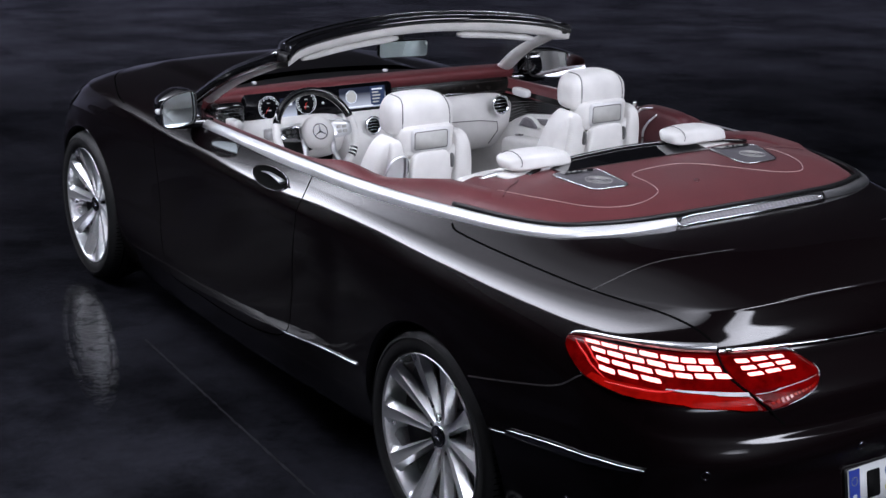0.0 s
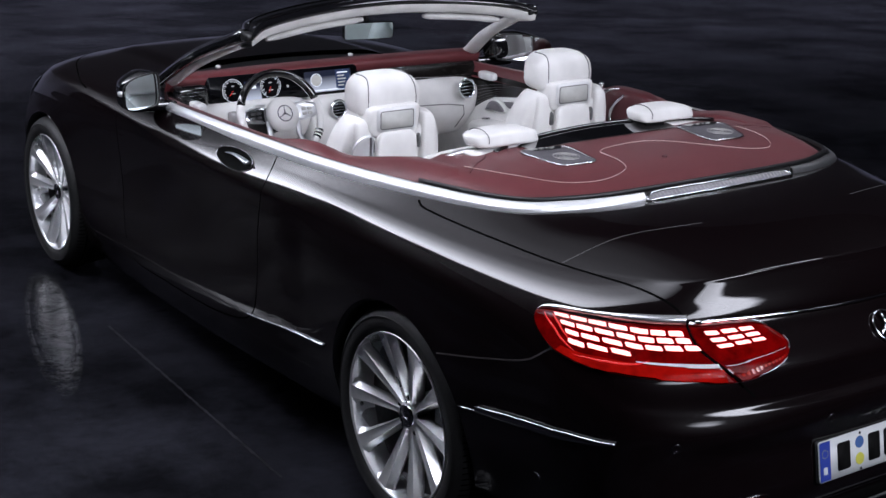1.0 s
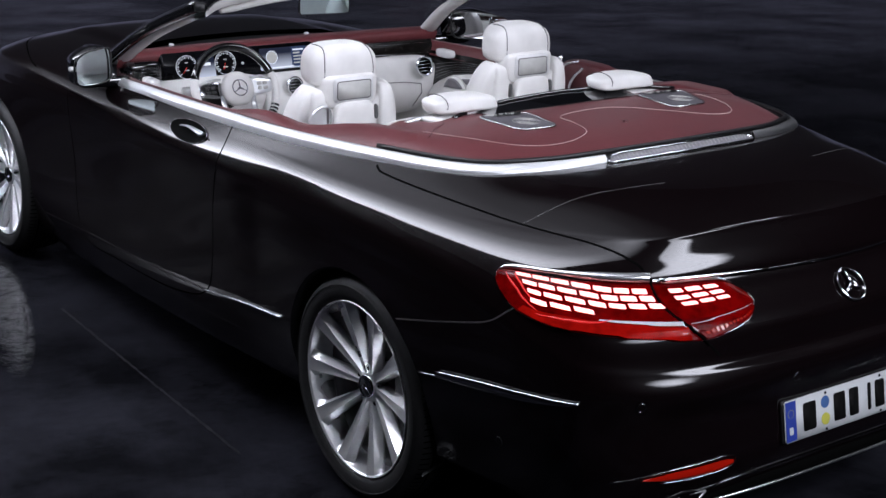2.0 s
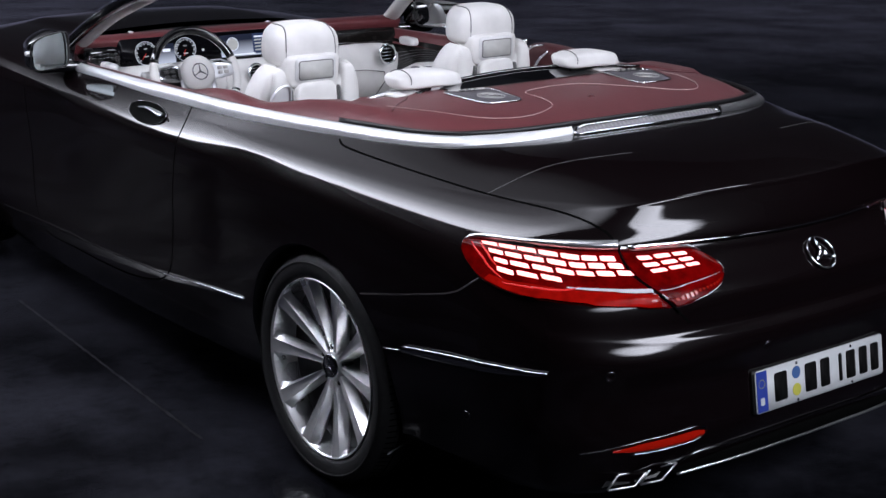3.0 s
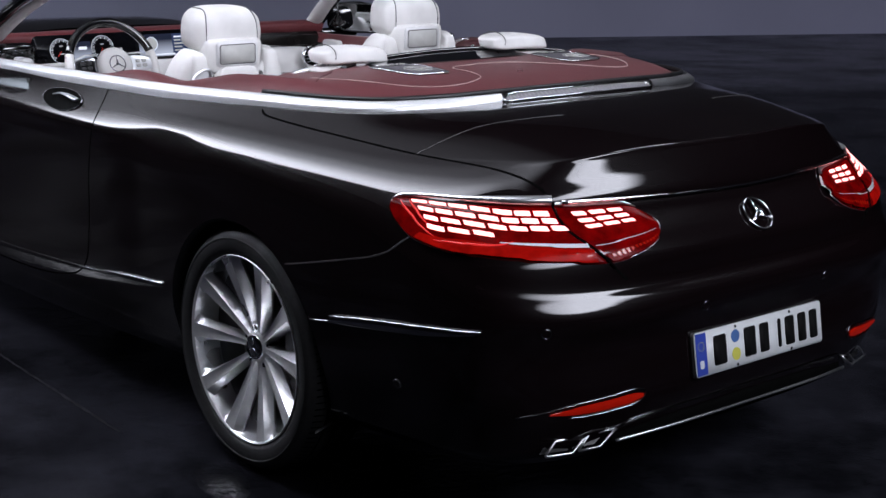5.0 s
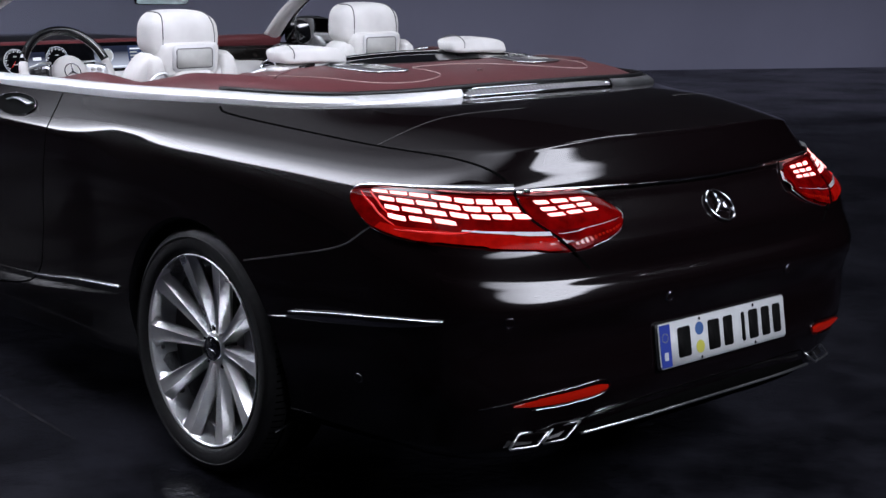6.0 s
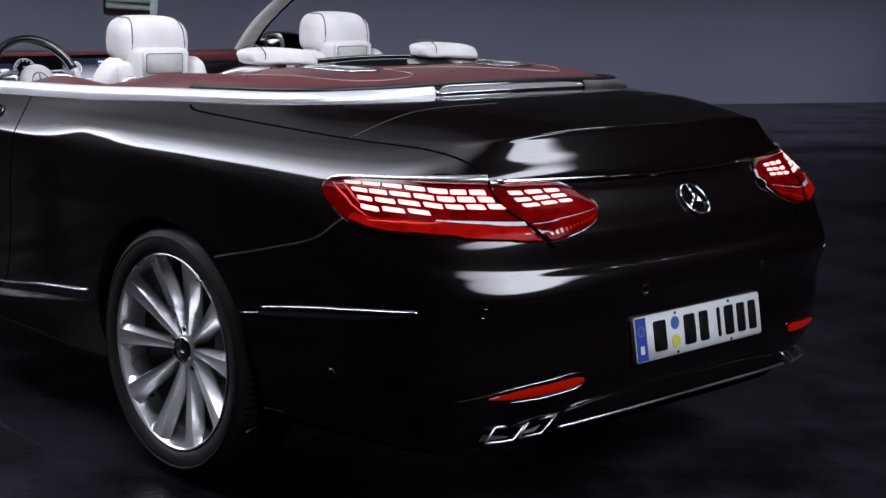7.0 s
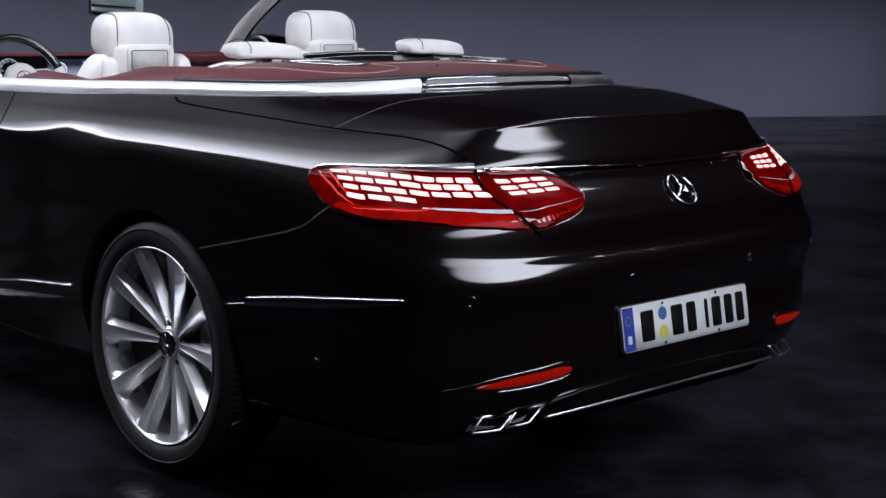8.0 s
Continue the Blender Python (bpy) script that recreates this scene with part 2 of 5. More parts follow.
LIGHT_GUIDE = glow("lit_red_guide", (1.0, 0.04, 0.04), 0.55, 0.1)
CLEAR_LENS = plain("clear_lamp_lens", (0.62, 0.60, 0.62), 0.12, coat=1.0, vary=0.06)
# reflectors have no bulb; weak emission stands in for the light they return
REFLECTOR_GLOW = glow("glowing_red_reflector", (0.55, 0.012, 0.004), 0.25, 0.15)
PLATE_WHITE = plain("plate_white", (0.56, 0.58, 0.59), 0.4, vary=0.03)
PLATE_BLUE = plain("plate_blue", (0.025, 0.05, 0.30), 0.4, vary=0.05)
SEAL_BLUE = plain("seal_blue", (0.06, 0.13, 0.32), 0.4)
SEAL_YELLOW = plain("seal_yellow", (0.5, 0.48, 0.08), 0.4)
INK = plain("plate_ink", (0.006, 0.006, 0.006), 0.6, spec=0.05)
SCREEN = glow("screen_blue", (0.03, 0.045, 0.10), 0.9, 0.08)
SCREEN_HAZE = screen_haze()
SCREEN_WHITE = glow("screen_white", (0.75, 0.8, 0.9), 0.9, 0.2)
SCREEN_RED = glow("screen_red", (0.8, 0.05, 0.04), 0.8, 0.2)
WINDSCREEN = thin_glass("clear_windscreen", (0.94, 0.95, 0.95), 0.02)
SCREEN_GLASS = plain("black_screen_glass", (0.003, 0.003, 0.004), 0.12, spec=0.12, vary=0.1)
FLOOR = floor_material()
WALL = plain("grey_studio_wall", (0.30, 0.30, 0.335), 0.85, vary=0.06, scale=0.5)
CEILING = plain("black_ceiling", (0.01, 0.01, 0.011), 0.9)
DISC = plain("brake_disc_steel", (0.06, 0.06, 0.062), 0.4, 1.0, vary=0.1)

# ---------------------------------------------------------------- mesh helpers


def part(name, bm, mat, parent=None, label="", smooth=True, category=""):
    """Links a bmesh as one mesh object, under a thing or a part."""
    me = bpy.data.meshes.new(name)
    bm.to_mesh(me)
    bm.free()
    if smooth:
        me.shade_smooth()
    me.materials.append(mat)
    ob = new(name, me)
    ob.parent = parent
    return tagged(ob, label, category)


def grid_mesh(rows, closed_u=False, closed_v=False, flip=False):
    """A bmesh from rows of points; closed_u joins the row ends, closed_v the first and last rows."""
    bm = bmesh.new()
    vs = [[bm.verts.new(p) for p in row] for row in rows]
    nr, nc = len(vs), len(vs[0])
    for i in range(nr if closed_v else nr - 1):
        for j in range(nc if closed_u else nc - 1):
            q = [vs[i][j], vs[i][(j + 1) % nc], vs[(i + 1) % nr][(j + 1) % nc], vs[(i + 1) % nr][j]]
            bm.faces.new(q[::-1] if flip else q)
    return bm


def spline(pts, n):
    """A centripetal curve through the points, n steps a span."""
    P = [np.array(p, float) for p in pts]
    P = [2 * P[0] - P[1]] + P + [2 * P[-1] - P[-2]]
    out = []
    for i in range(1, len(P) - 2):
        p0, p1, p2, p3 = P[i - 1:i + 3]
        d = [max(1e-6, np.linalg.norm(b - a)) ** 0.5 for a, b in ((p0, p1), (p1, p2), (p2, p3))]
        m1 = d[1] * ((p1 - p0) / d[0] - (p2 - p0) / (d[0] + d[1]) + (p2 - p1) / d[1])
        m2 = d[1] * ((p2 - p1) / d[1] - (p3 - p1) / (d[1] + d[2]) + (p3 - p2) / d[2])
        for k in range(n):
            t = k / n
            out.append((2 * t**3 - 3 * t**2 + 1) * p1 + (t**3 - 2 * t**2 + t) * m1 + (-2 * t**3 + 3 * t**2) * p2 + (t**3 - t**2) * m2)
    out.append(P[-2])
    return out


def tube(pts, r, sides=10, closed=False, flat=1.0, up=(0, 0, 1)):
    """A rod along the points; flat below 1 makes it a band lying across up."""
    P = [Vector(p) for p in pts]
    rows = []
    n = len(P)
    for i, p in enumerate(P):
        a, b = P[(i - 1) % n] if closed or i else p, P[(i + 1) % n] if closed or i < n - 1 else p
        t = (b - a).normalized()
        s = t.cross(Vector(up))
        s = s.normalized() if s.length > 1e-4 else t.orthogonal().normalized()
        w = s.cross(t)
        rr = r[i] if isinstance(r, (list, tuple)) else r
        rows.append([p + s * (rr * math.cos(q)) + w * (rr * flat * math.sin(q)) for q in (2 * math.pi * k / sides for k in range(sides))])
    bm = grid_mesh(rows, closed_u=True, closed_v=closed)
    if not closed:
        bm.verts.ensure_lookup_table()
        bm.faces.new(bm.verts[:sides][::-1])
        bm.faces.new(bm.verts[-sides:])
    bmesh.ops.recalc_face_normals(bm, faces=bm.faces[:])
    return bm


def sgn_pow(v, e):
    return math.copysign(abs(v) ** e, v)


def soft_box(sx, sy, sz, e=0.35, nu=28, nv=18, warp=None, center=(0, 0, 0)):
    """A box with rounded edges (e small: boxy), half sizes sx, sy, sz, warped by a function of its point."""
    rows = []
    for i in range(nv + 1):
        a = -math.pi / 2 + math.pi * i / nv
        row = []
        for j in range(nu):
            b = 2 * math.pi * j / nu
            p = Vector((sx * sgn_pow(math.cos(a), e) * sgn_pow(math.cos(b), e), sy * sgn_pow(math.cos(a), e) * sgn_pow(math.sin(b), e), sz * sgn_pow(math.sin(a), e)))
            row.append((Vector(warp(p)) if warp else p) + Vector(center))
        rows.append(row)
    bm = grid_mesh(rows, closed_u=True)
    bmesh.ops.remove_doubles(bm, verts=bm.verts[:], dist=1e-5)
    bmesh.ops.recalc_face_normals(bm, faces=bm.faces[:])
    return bm


def lathe(profile, axis_at, n=64, close=False):
    """Turns a profile of (out along x, radius) round the x axis at a point."""
    c = Vector(axis_at)
    rows = [[c + Vector((o, r * math.cos(q), r * math.sin(q))) for q in (2 * math.pi * k / n for k in range(n))] for o, r in profile]
    bm = grid_mesh(rows, closed_u=True, closed_v=close)
    bmesh.ops.recalc_face_normals(bm, faces=bm.faces[:])
    return bm


def slab(outline, top, bottom, bevel=0.0, matrix=None):
    """A plate from a closed outline in x, y between two heights."""
    bm = bmesh.new()
    vs = [bm.verts.new((x, y, bottom)) for x, y in outline]
    f = bm.faces.new(vs)
    r = bmesh.ops.extrude_face_region(bm, geom=[f])
    for v in r["geom"]:
        if isinstance(v, bmesh.types.BMVert):
            v.co.z = top
    bmesh.ops.recalc_face_normals(bm, faces=bm.faces[:])
    if bevel:
        bmesh.ops.bevel(bm, geom=bm.edges[:], offset=bevel, segments=2, affect="EDGES", clamp_overlap=True)
    if matrix is not None:
        bm.transform(matrix)
    return bm


def box(x0, x1, y0, y1, z0, z1, bevel=0.0):
    return slab([(x0, y0), (x1, y0), (x1, y1), (x0, y1)], z1, z0, bevel)


def round_rect(w, h, r, n=5):
    pts = []
    for cx, cy, a0 in ((w / 2 - r, h / 2 - r, 0), (-w / 2 + r, h / 2 - r, 90), (-w / 2 + r, -h / 2 + r, 180), (w / 2 - r, -h / 2 + r, 270)):
        for k in range(n + 1):
            a = radians(a0 + 90 * k / n)
            pts.append((cx + r * math.cos(a), cy + r * math.sin(a)))
    return pts


# ---------------------------------------------------------------- studio
WALL_AT, WALL_DIR = Vector((13.20, 10.93, 0)), Vector((0.355, 0.935, 0))
side = Vector((WALL_DIR.y, -WALL_DIR.x, 0))
FLOOR_FALL = 0.41
rows = []
for n in [-40, -20, 0, 4] + [5.5 + .5 * k for k in range(20)] + [16, 18]:
    k = min(1.0, max(0.0, (n - 5.5) / 9.4))
    rows.append([WALL_DIR * n + side * q + Vector((0, 0, -FLOOR_FALL * k * k * (3 - 2 * k) if n < 14.9 else -FLOOR_FALL)) for q in (-40, 0, 40)])
floor = part("floor", grid_mesh(rows, flip=True), FLOOR)
tagged(floor, "dark wet-looking glossy studio floor with rough patches", "floor", kind="structure")


def wall(name, a, b, thick_dir, height=9.0, thick=0.2):
    a, b, t = Vector(a), Vector(b), Vector(thick_dir).normalized() * thick
    bm = bmesh.new()
    low = [bm.verts.new(p - Vector((0, 0, 0.6))) for p in (a, b, b + t, a + t)]
    f = bm.faces.new(low)
    r = bmesh.ops.extrude_face_region(bm, geom=[f])
    for v in r["geom"]:
        if isinstance(v, bmesh.types.BMVert):
            v.co.z = height
    bmesh.ops.recalc_face_normals(bm, faces=bm.faces[:])
    return part(name, bm, WALL if name == "wall_back" else CEILING, smooth=False)


A, B = WALL_AT - side * 22, WALL_AT + side * 12
tagged(wall("wall_back", A, B, WALL_DIR), "plain blue-grey studio back wall washed by light", "wall", kind="structure")
C1, D1 = A - WALL_DIR * 26, B - WALL_DIR * 26
for nm, p, q, d in (("wall_left", A, C1, -side), ("wall_right", B, D1, side), ("wall_rear", C1, D1, -WALL_DIR)):
    tagged(wall(nm, p, q, d), "plain black studio wall", "wall", kind="structure")
bm = bmesh.new()
bm.faces.new([bm.verts.new(p + Vector((0, 0, 9.0))) for p in (A, B, D1, C1)])
tagged(part("ceiling", bm, CEILING, smooth=False), "black studio ceiling", "ceiling", kind="structure")

JOINT = plain("pale_floor_joint", (0.012, 0.012, 0.0145), 0.6, spec=0.1, vary=0.9, scale=18)
rows = [[Vector((-.985 - .045 * t - .002 - .006 * random.Random(k).random(), 2.05 - 1.6 * t, .0015)), Vector((-.985 - .045 * t + .002 + .005 * random.Random(k + 900).random(), 2.05 - 1.6 * t, .0015))] for k, t in ((k, k / 90) for k in range(91))]
tagged(part("floor_joint", grid_mesh(rows), JOINT), "pale worn joint line in the dark floor", "floor joint", kind="structure")


# ---------------------------------------------------------------- the car: shell
from mathutils.bvhtree import BVHTree

car = new("convertible_car")
tagged(car, "black two-door convertible car with red and white leather interior, roof open", "car")

# Feature lines of the left half, from the middle of the nose to the middle of the tail.
SILL = [(0, 3.72, .22), (-.4, 3.66, .22), (-.70, 3.48, .22), (-.83, 3.25, .20), (-.84, 2.945, .20), (-.84, 2.45, .17), (-.84, 2.0, .16), (-.84, 1.5, .17),
        (-.84, 1.0, .19), (-.84, .5, .22), (-.84, .1, .24), (-.84, -.3, .25), (-.80, -.62, .26), (-.75, -.86, .27), (-.59, -.97, .285), (-.36, -1.03, .315), (0, -1.05, .325)]
CREASE = [(0, 3.78, .42), (-.4, 3.72, .42), (-.74, 3.53, .42), (-.87, 3.28, .42), (-.885, 2.945, .40), (-.885, 2.45, .32), (-.885, 2.0, .31), (-.885, 1.5, .325),
          (-.885, 1.0, .345), (-.885, .5, .40), (-.885, .1, .42), (-.88, -.3, .42), (-.845, -.62, .42), (-.805, -.88, .42), (-.64, -1.01, .42), (-.36, -1.08, .43), (0, -1.09, .43)]
FLANK = [(0, 3.78, .62), (-.4, 3.72, .62), (-.74, 3.52, .62), (-.88, 3.27, .62), (-.90, 2.945, .62), (-.885, 2.45, .60), (-.88, 2.0, .60), (-.88, 1.5, .61),
         (-.885, 1.0, .62), (-.895, .5, .62), (-.905, .1, .63), (-.90, -.3, .63), (-.865, -.62, .635), (-.825, -.88, .64), (-.65, -1.03, .638), (-.36, -1.094, .642), (0, -1.113, .642)]
HIP = [(0, 3.74, .74), (-.4, 3.68, .74), (-.72, 3.45, .76), (-.86, 3.2, .78), (-.89, 2.945, .80), (-.89, 2.45, .79), (-.885, 2.0, .79), (-.885, 1.5, .79),
       (-.89, 1.0, .80), (-.90, .5, .80), (-.905, .1, .80), (-.892, -.3, .79), (-.860, -.622, .75), (-.818, -.880, .700), (-.632, -1.017, .683), (-.36, -1.086, .683), (0, -1.110, .683)]
SHOULDER = [(0, 3.55, .865), (-.4, 3.48, .865), (-.66, 3.32, .875), (-.79, 3.13, .89), (-.858, 2.9, .90), (-.878, 2.45, .89), (-.880, 2.0, .882), (-.884, 1.5, .884),
            (-.890, 1.0, .882), (-.891, .5, .903), (-.886, .1, .921), (-.862, -.3, .910), (-.803, -.62, .890), (-.70, -.80, .885), (-.585, -.895, .89), (-.36, -.965, .895), (0, -1.0, .89)]
EDGE = [(0, 3.1, .972), (-.38, 3.05, .968), (-.60, 2.98, .958), (-.70, 2.90, .950), (-.795, 2.74, .938), (-.838, 2.35, .930), (-.848, 2.0, .920), (-.850, 1.5, .932),
        (-.8545, 1.0, .944), (-.851, .5, .956), (-.839, .1, .964), (-.797, -.28, .963), (-.715, -.56, .964), (-.622, -.75, .970), (-.51, -.875, .985), (-.33, -.928, 1.004), (0, -.950, 1.004)]
BELT = [(0, 2.42, .99), (-.35, 2.38, .985), (-.52, 2.3, .98), (-.62, 2.24, .975), (-.68, 2.18, .97), (-.73, 2.1, .965), (-.785, 1.9, .955), (-.805, 1.5, .968),
        (-.82, 1.0, .99), (-.81, .5, 1.008), (-.765, .1, 1.026), (-.69, -.18, 1.034), (-.62, -.285, 1.038), (-.54, -.33, 1.041), (-.43, -.37, 1.045), (-.27, -.395, 1.05), (0, -.405, 1.052)]
NU, NV = 12, 6
base = [SILL, CREASE, FLANK, HIP, SHOULDER, EDGE, BELT]
mids = [spline([lv[i] for lv in base], 2) for i in range(len(SILL))]
# a shallow pocket for the number plate, a lip over the lamps and a hollow under the tail edge
WAIST = [tuple(m[3]) for m in mids]
WAIST[14:] = [(-.628, -1.014, .555), (-.34, -1.069, .562), (0, -1.079, .562)]
LIP = [tuple(np.array(a) * 0.9 + np.array(m[7]) * 0.1) for a, m in zip(SHOULDER, mids)]
LIP[14:] = [(-.578, -.888, .878), (-.355, -.955, .882), (0, -.997, .877)]
PANEL = [tuple(m[7]) for m in mids]
LEDGE = [tuple(np.array(h) * 0.7 + np.array(p) * 0.3) for h, p in zip(HIP, PANEL)]
LEDGE[13:] = [(-.8105, -.874, .722), (-.626, -1.0085, .706), (-.36, -1.067, .702), (0, -1.087, .701)]
PANEL[12] = (-.846, -.621, .82)
PANEL[13:] = [(-.796, -.860, .778), (-.612, -.987, .783), (-.36, -1.053, .786), (0, -1.075, .786)]
HOLLOW = [tuple(m[9]) for m in mids]
HOLLOW[13:] = [(-.667, -.783, .930), (-.550, -.884, .936), (-.345, -.945, .950), (0, -.982, .948)]
CROWN = [tuple(m[11]) for m in mids]
CROWN[12:] = [(-.672, -.425, 1.004), (-.594, -.53, 1.018), (-.49, -.62, 1.033), (-.31, -.68, 1.041), (0, -.70, 1.043)]
# the tail edge is a crisp fold across the lid and dies away towards the flank
EDGE_LOW, EDGE_HIGH = [], []
for i in range(len(EDGE)):
    turn = spline([HOLLOW[i], EDGE[i], CROWN[i]], 8)
    k = min(1.0, max(0.0, (i - 12.5) / 1.5))
    h, e, c = (np.array(v[i]) for v in (HOLLOW, EDGE, CROWN))
    EDGE_LOW.append(tuple((e + (h - e) * .22) * k + turn[6] * (1 - k)))
    EDGE_HIGH.append(tuple((e + (c - e) * .055 + np.array((0, 0, .0015))) * k + turn[9] * (1 - k)))


def even_out(line, turns=40):
    """Takes small waves out of a line without shrinking it."""
    def blur(v):
        for _ in range(turns):
            v = np.vstack([v[:1], (v[:-2] + 2 * v[1:-1] + v[2:]) / 4, v[-1:]])
        return v
    a = np.array(line)
    far = np.vstack([a[12:0:-1] * (-1, 1, 1), a, a[-2:-14:-1] * (-1, 1, 1)])
    s = blur(far)
    s = s + blur(far - s)
    return list(s[12:-12])


levels = [even_out(spline(c, NU)) for c in (SILL, CREASE, WAIST, FLANK, HIP, LEDGE, PANEL, LIP, SHOULDER, HOLLOW, EDGE_LOW, EDGE, EDGE_HIGH, CROWN, BELT)]
cols = [spline([lv[i] for lv in levels], NV) for i in range(len(levels[0]))]
# The shoulder's roll along the flank: length, then three heights with the upward share of the normal at each.
ROLL = np.array([
    (2.3, .862, .28, .873, .385, .893, .49), (1.14, .864, .28, .873, .385, .893, .49), (.85, .871, .31, .879, .415, .906, .505),
    (.70, .871, .335, .886, .435, .917, .515), (.56, .880, .35, .901, .437, .922, .53), (.41, .908, .345, .919, .44, .926, .55),
    (.26, .910, .41, .922, .475, .928, .57), (.11, .896, .45, .917, .53, .927, .60), (-.12, .896, .53, .917, .60, .926, .665),
    (-.35, .893, .60, .909, .66, .918, .71), (-.56, .884, .66, .898, .705, .909, .75), (-.9, .876, .70, .890, .73, .900, .77)])
AT = np.linspace(-.9, 2.3, 321)
SOFTEN = np.exp(-np.linspace(-2, 2, 13) ** 2)
ROLL_AT = [np.convolve(np.pad(np.interp(AT, ROLL[::-1, 0], ROLL[::-1, k]), 6, "edge"), SOFTEN / SOFTEN.sum(), "valid") for k in range(1, 7)]
I_HIP, I_EDGE = 4 * NV, 11 * NV


def smooth_step(v):
    v = min(1.0, max(0.0, v))
    return v * v * (3 - 2 * v)


def roll_shoulder(c):
    """Gives one section its roll between hip and edge, and moves the flank below it to suit."""
    y = c[I_EDGE][1]
    w = smooth_step((y + .80) / .18) * smooth_step((2.05 - y) / .5)
    if w <= 0:
        return c
    a, na, b, nb, d, nd = (float(np.interp(y, AT, v)) for v in ROLL_AT)
    hip, edge, above = c[I_HIP], c[I_EDGE], c[I_EDGE + 2]
    out_dir = hip[:2] - edge[:2]
    inset = float(np.hypot(*out_dir))
    out_dir = out_dir / inset
    run, rise = float(np.hypot(*(edge - above)[:2])), above[2] - edge[2]
    top = run / math.hypot(run, rise)
    zs = np.linspace(hip[2], edge[2], 240)
    up = np.interp(zs, (a, b, d, edge[2]), (na, nb, nd, max(nd + .02, top)))

    def profile(p):
        nz = np.where(zs < a, na * np.clip((zs - hip[2]) / (a - hip[2]), 0, 1) ** p, up)
        nz = np.convolve(np.pad(nz, 5, "edge"), np.ones(11) / 11, "valid")
        slope = nz / np.sqrt(1 - nz ** 2)
        return (zs[1] - zs[0]) * (slope[1:] + slope[:-1]) / 2

    low, high = .6, 7.0
    for _ in range(24):
        p = (low + high) / 2
        low, high = (p, high) if profile(p).sum() > inset else (low, p)
    step = profile(p)
    wide = np.concatenate([np.cumsum(step[::-1])[::-1], [0]])
    length = np.concatenate([[0], np.cumsum(np.hypot(step, zs[1] - zs[0]))])
    n = I_EDGE - I_HIP
    at = np.linspace(0, length[-1], n + 1)
    zz, xx = np.interp(at, length, zs), np.interp(at, length, wide)
    out = [np.array(p) for p in c]
    for k in range(n + 1):
        at_xy = edge[:2] + out_dir * xx[k]
        out[I_HIP + k] = out[I_HIP + k] * (1 - w) + np.array((*at_xy, zz[k])) * w
    shift = out[I_HIP] - hip
    for k in range(I_HIP):
        out[k] = out[k] + shift * smooth_step(k / I_HIP)
    return out


cols = [roll_shoulder(c) for c in cols]
# the bottom edge turns in under the car
cols = [[np.array((c[0][0] * 0.9, c[0][1] * 0.985 + 0.0 if c[0][1] > 0 else c[0][1] * 0.97, c[0][2] - 0.035))] + c for c in cols]
cols = [c[::-1] for c in cols]


def dome(p):
    """Raised middle of the bonnet."""
    k = min(1.0, max(0.0, (.52 - abs(p[0])) / .09)) * min(1.0, max(0.0, (p[1] - 2.1) / .25)) * min(1.0, max(0.0, (3.25 - p[1]) / .35))
    return np.array((p[0], p[1], p[2] + (.016 * k * k * (3 - 2 * k) if p[2] > .86 else 0)))


cols = [[dome(p) for p in c] for c in cols]
GRID = [[Vector(p) for p in c] for c in cols]
WHEELS = ((0.0, 0.35), (2.945, 0.35))
ARCH = 0.372


def arch_of(p):
    for y, z in WHEELS:
        d = math.hypot(p.y - y, p.z - z)
        if d < ARCH and p.x < -0.5:
            return (y, z), d
    return None


def shell():
    """Full-width body skin as lists of points and quads, with the wheel arches cut round."""
    pts, quads = [], []
    nc, nr = len(GRID), len(GRID[0])
    full = [[Vector(p) for p in c] for c in GRID] + [[Vector((-p.x, p.y, p.z)) for p in c] for c in GRID[-2:0:-1]]
    n = len(full)
    inside = [[bool(arch_of(Vector((-abs(p.x), p.y, p.z)))) for p in c] for c in full]
    for i, c in enumerate(full):
        for j, p in enumerate(c):
            hit = arch_of(Vector((-abs(p.x), p.y, p.z)))
            if hit:
                (y, z), d = hit
                k = ARCH / max(d, 1e-4)
                p = Vector((p.x, y + (p.y - y) * k, z + (p.z - z) * k))
            pts.append(p)
    for i in range(n):
        for j in range(nr - 1):
            i2 = (i + 1) % n
            if inside[i][j] and inside[i2][j] and inside[i][j + 1] and inside[i2][j + 1]:
                continue
            quads.append((i * nr + j, i2 * nr + j, i2 * nr + j + 1, i * nr + j + 1))
    return pts, quads


PTS, QUADS = shell()
BODY_BVH = BVHTree.FromPolygons(PTS, QUADS)


def on_body(p, lift=0.0):
    """The nearest place on the body skin, lifted outwards."""
    loc, nrm, _, _ = BODY_BVH.find_nearest(Vector(p))
    if nrm.dot(loc - Vector((0, loc.y * 0.85 + 0.2, 0.55))) < 0:
        nrm = -nrm
    return loc + nrm * lift, nrm


def side_x(y, z, sgn=-1):
    """The place on the body's flank at that length and height."""
    hit = BODY_BVH.ray_cast(Vector((sgn * 3, y, z)), Vector((-sgn, 0, 0)))
    return hit[0] if hit[0] else Vector((sgn * 0.88, y, z))


def ribbon(points, half, lift=0.0012):
    """A narrow band on the body skin along points."""
    P = [Vector(p) for p in points]
    rows = []
    for i, p in enumerate(P):
        t = (P[min(i + 1, len(P) - 1)] - P[max(i - 1, 0)]).normalized()
        q, nrm = on_body(p)
        s = t.cross(nrm).normalized() * half
        rows.append([q + s + nrm * lift * 0.3, q + nrm * lift, q - s + nrm * lift * 0.3])
    return grid_mesh(rows)


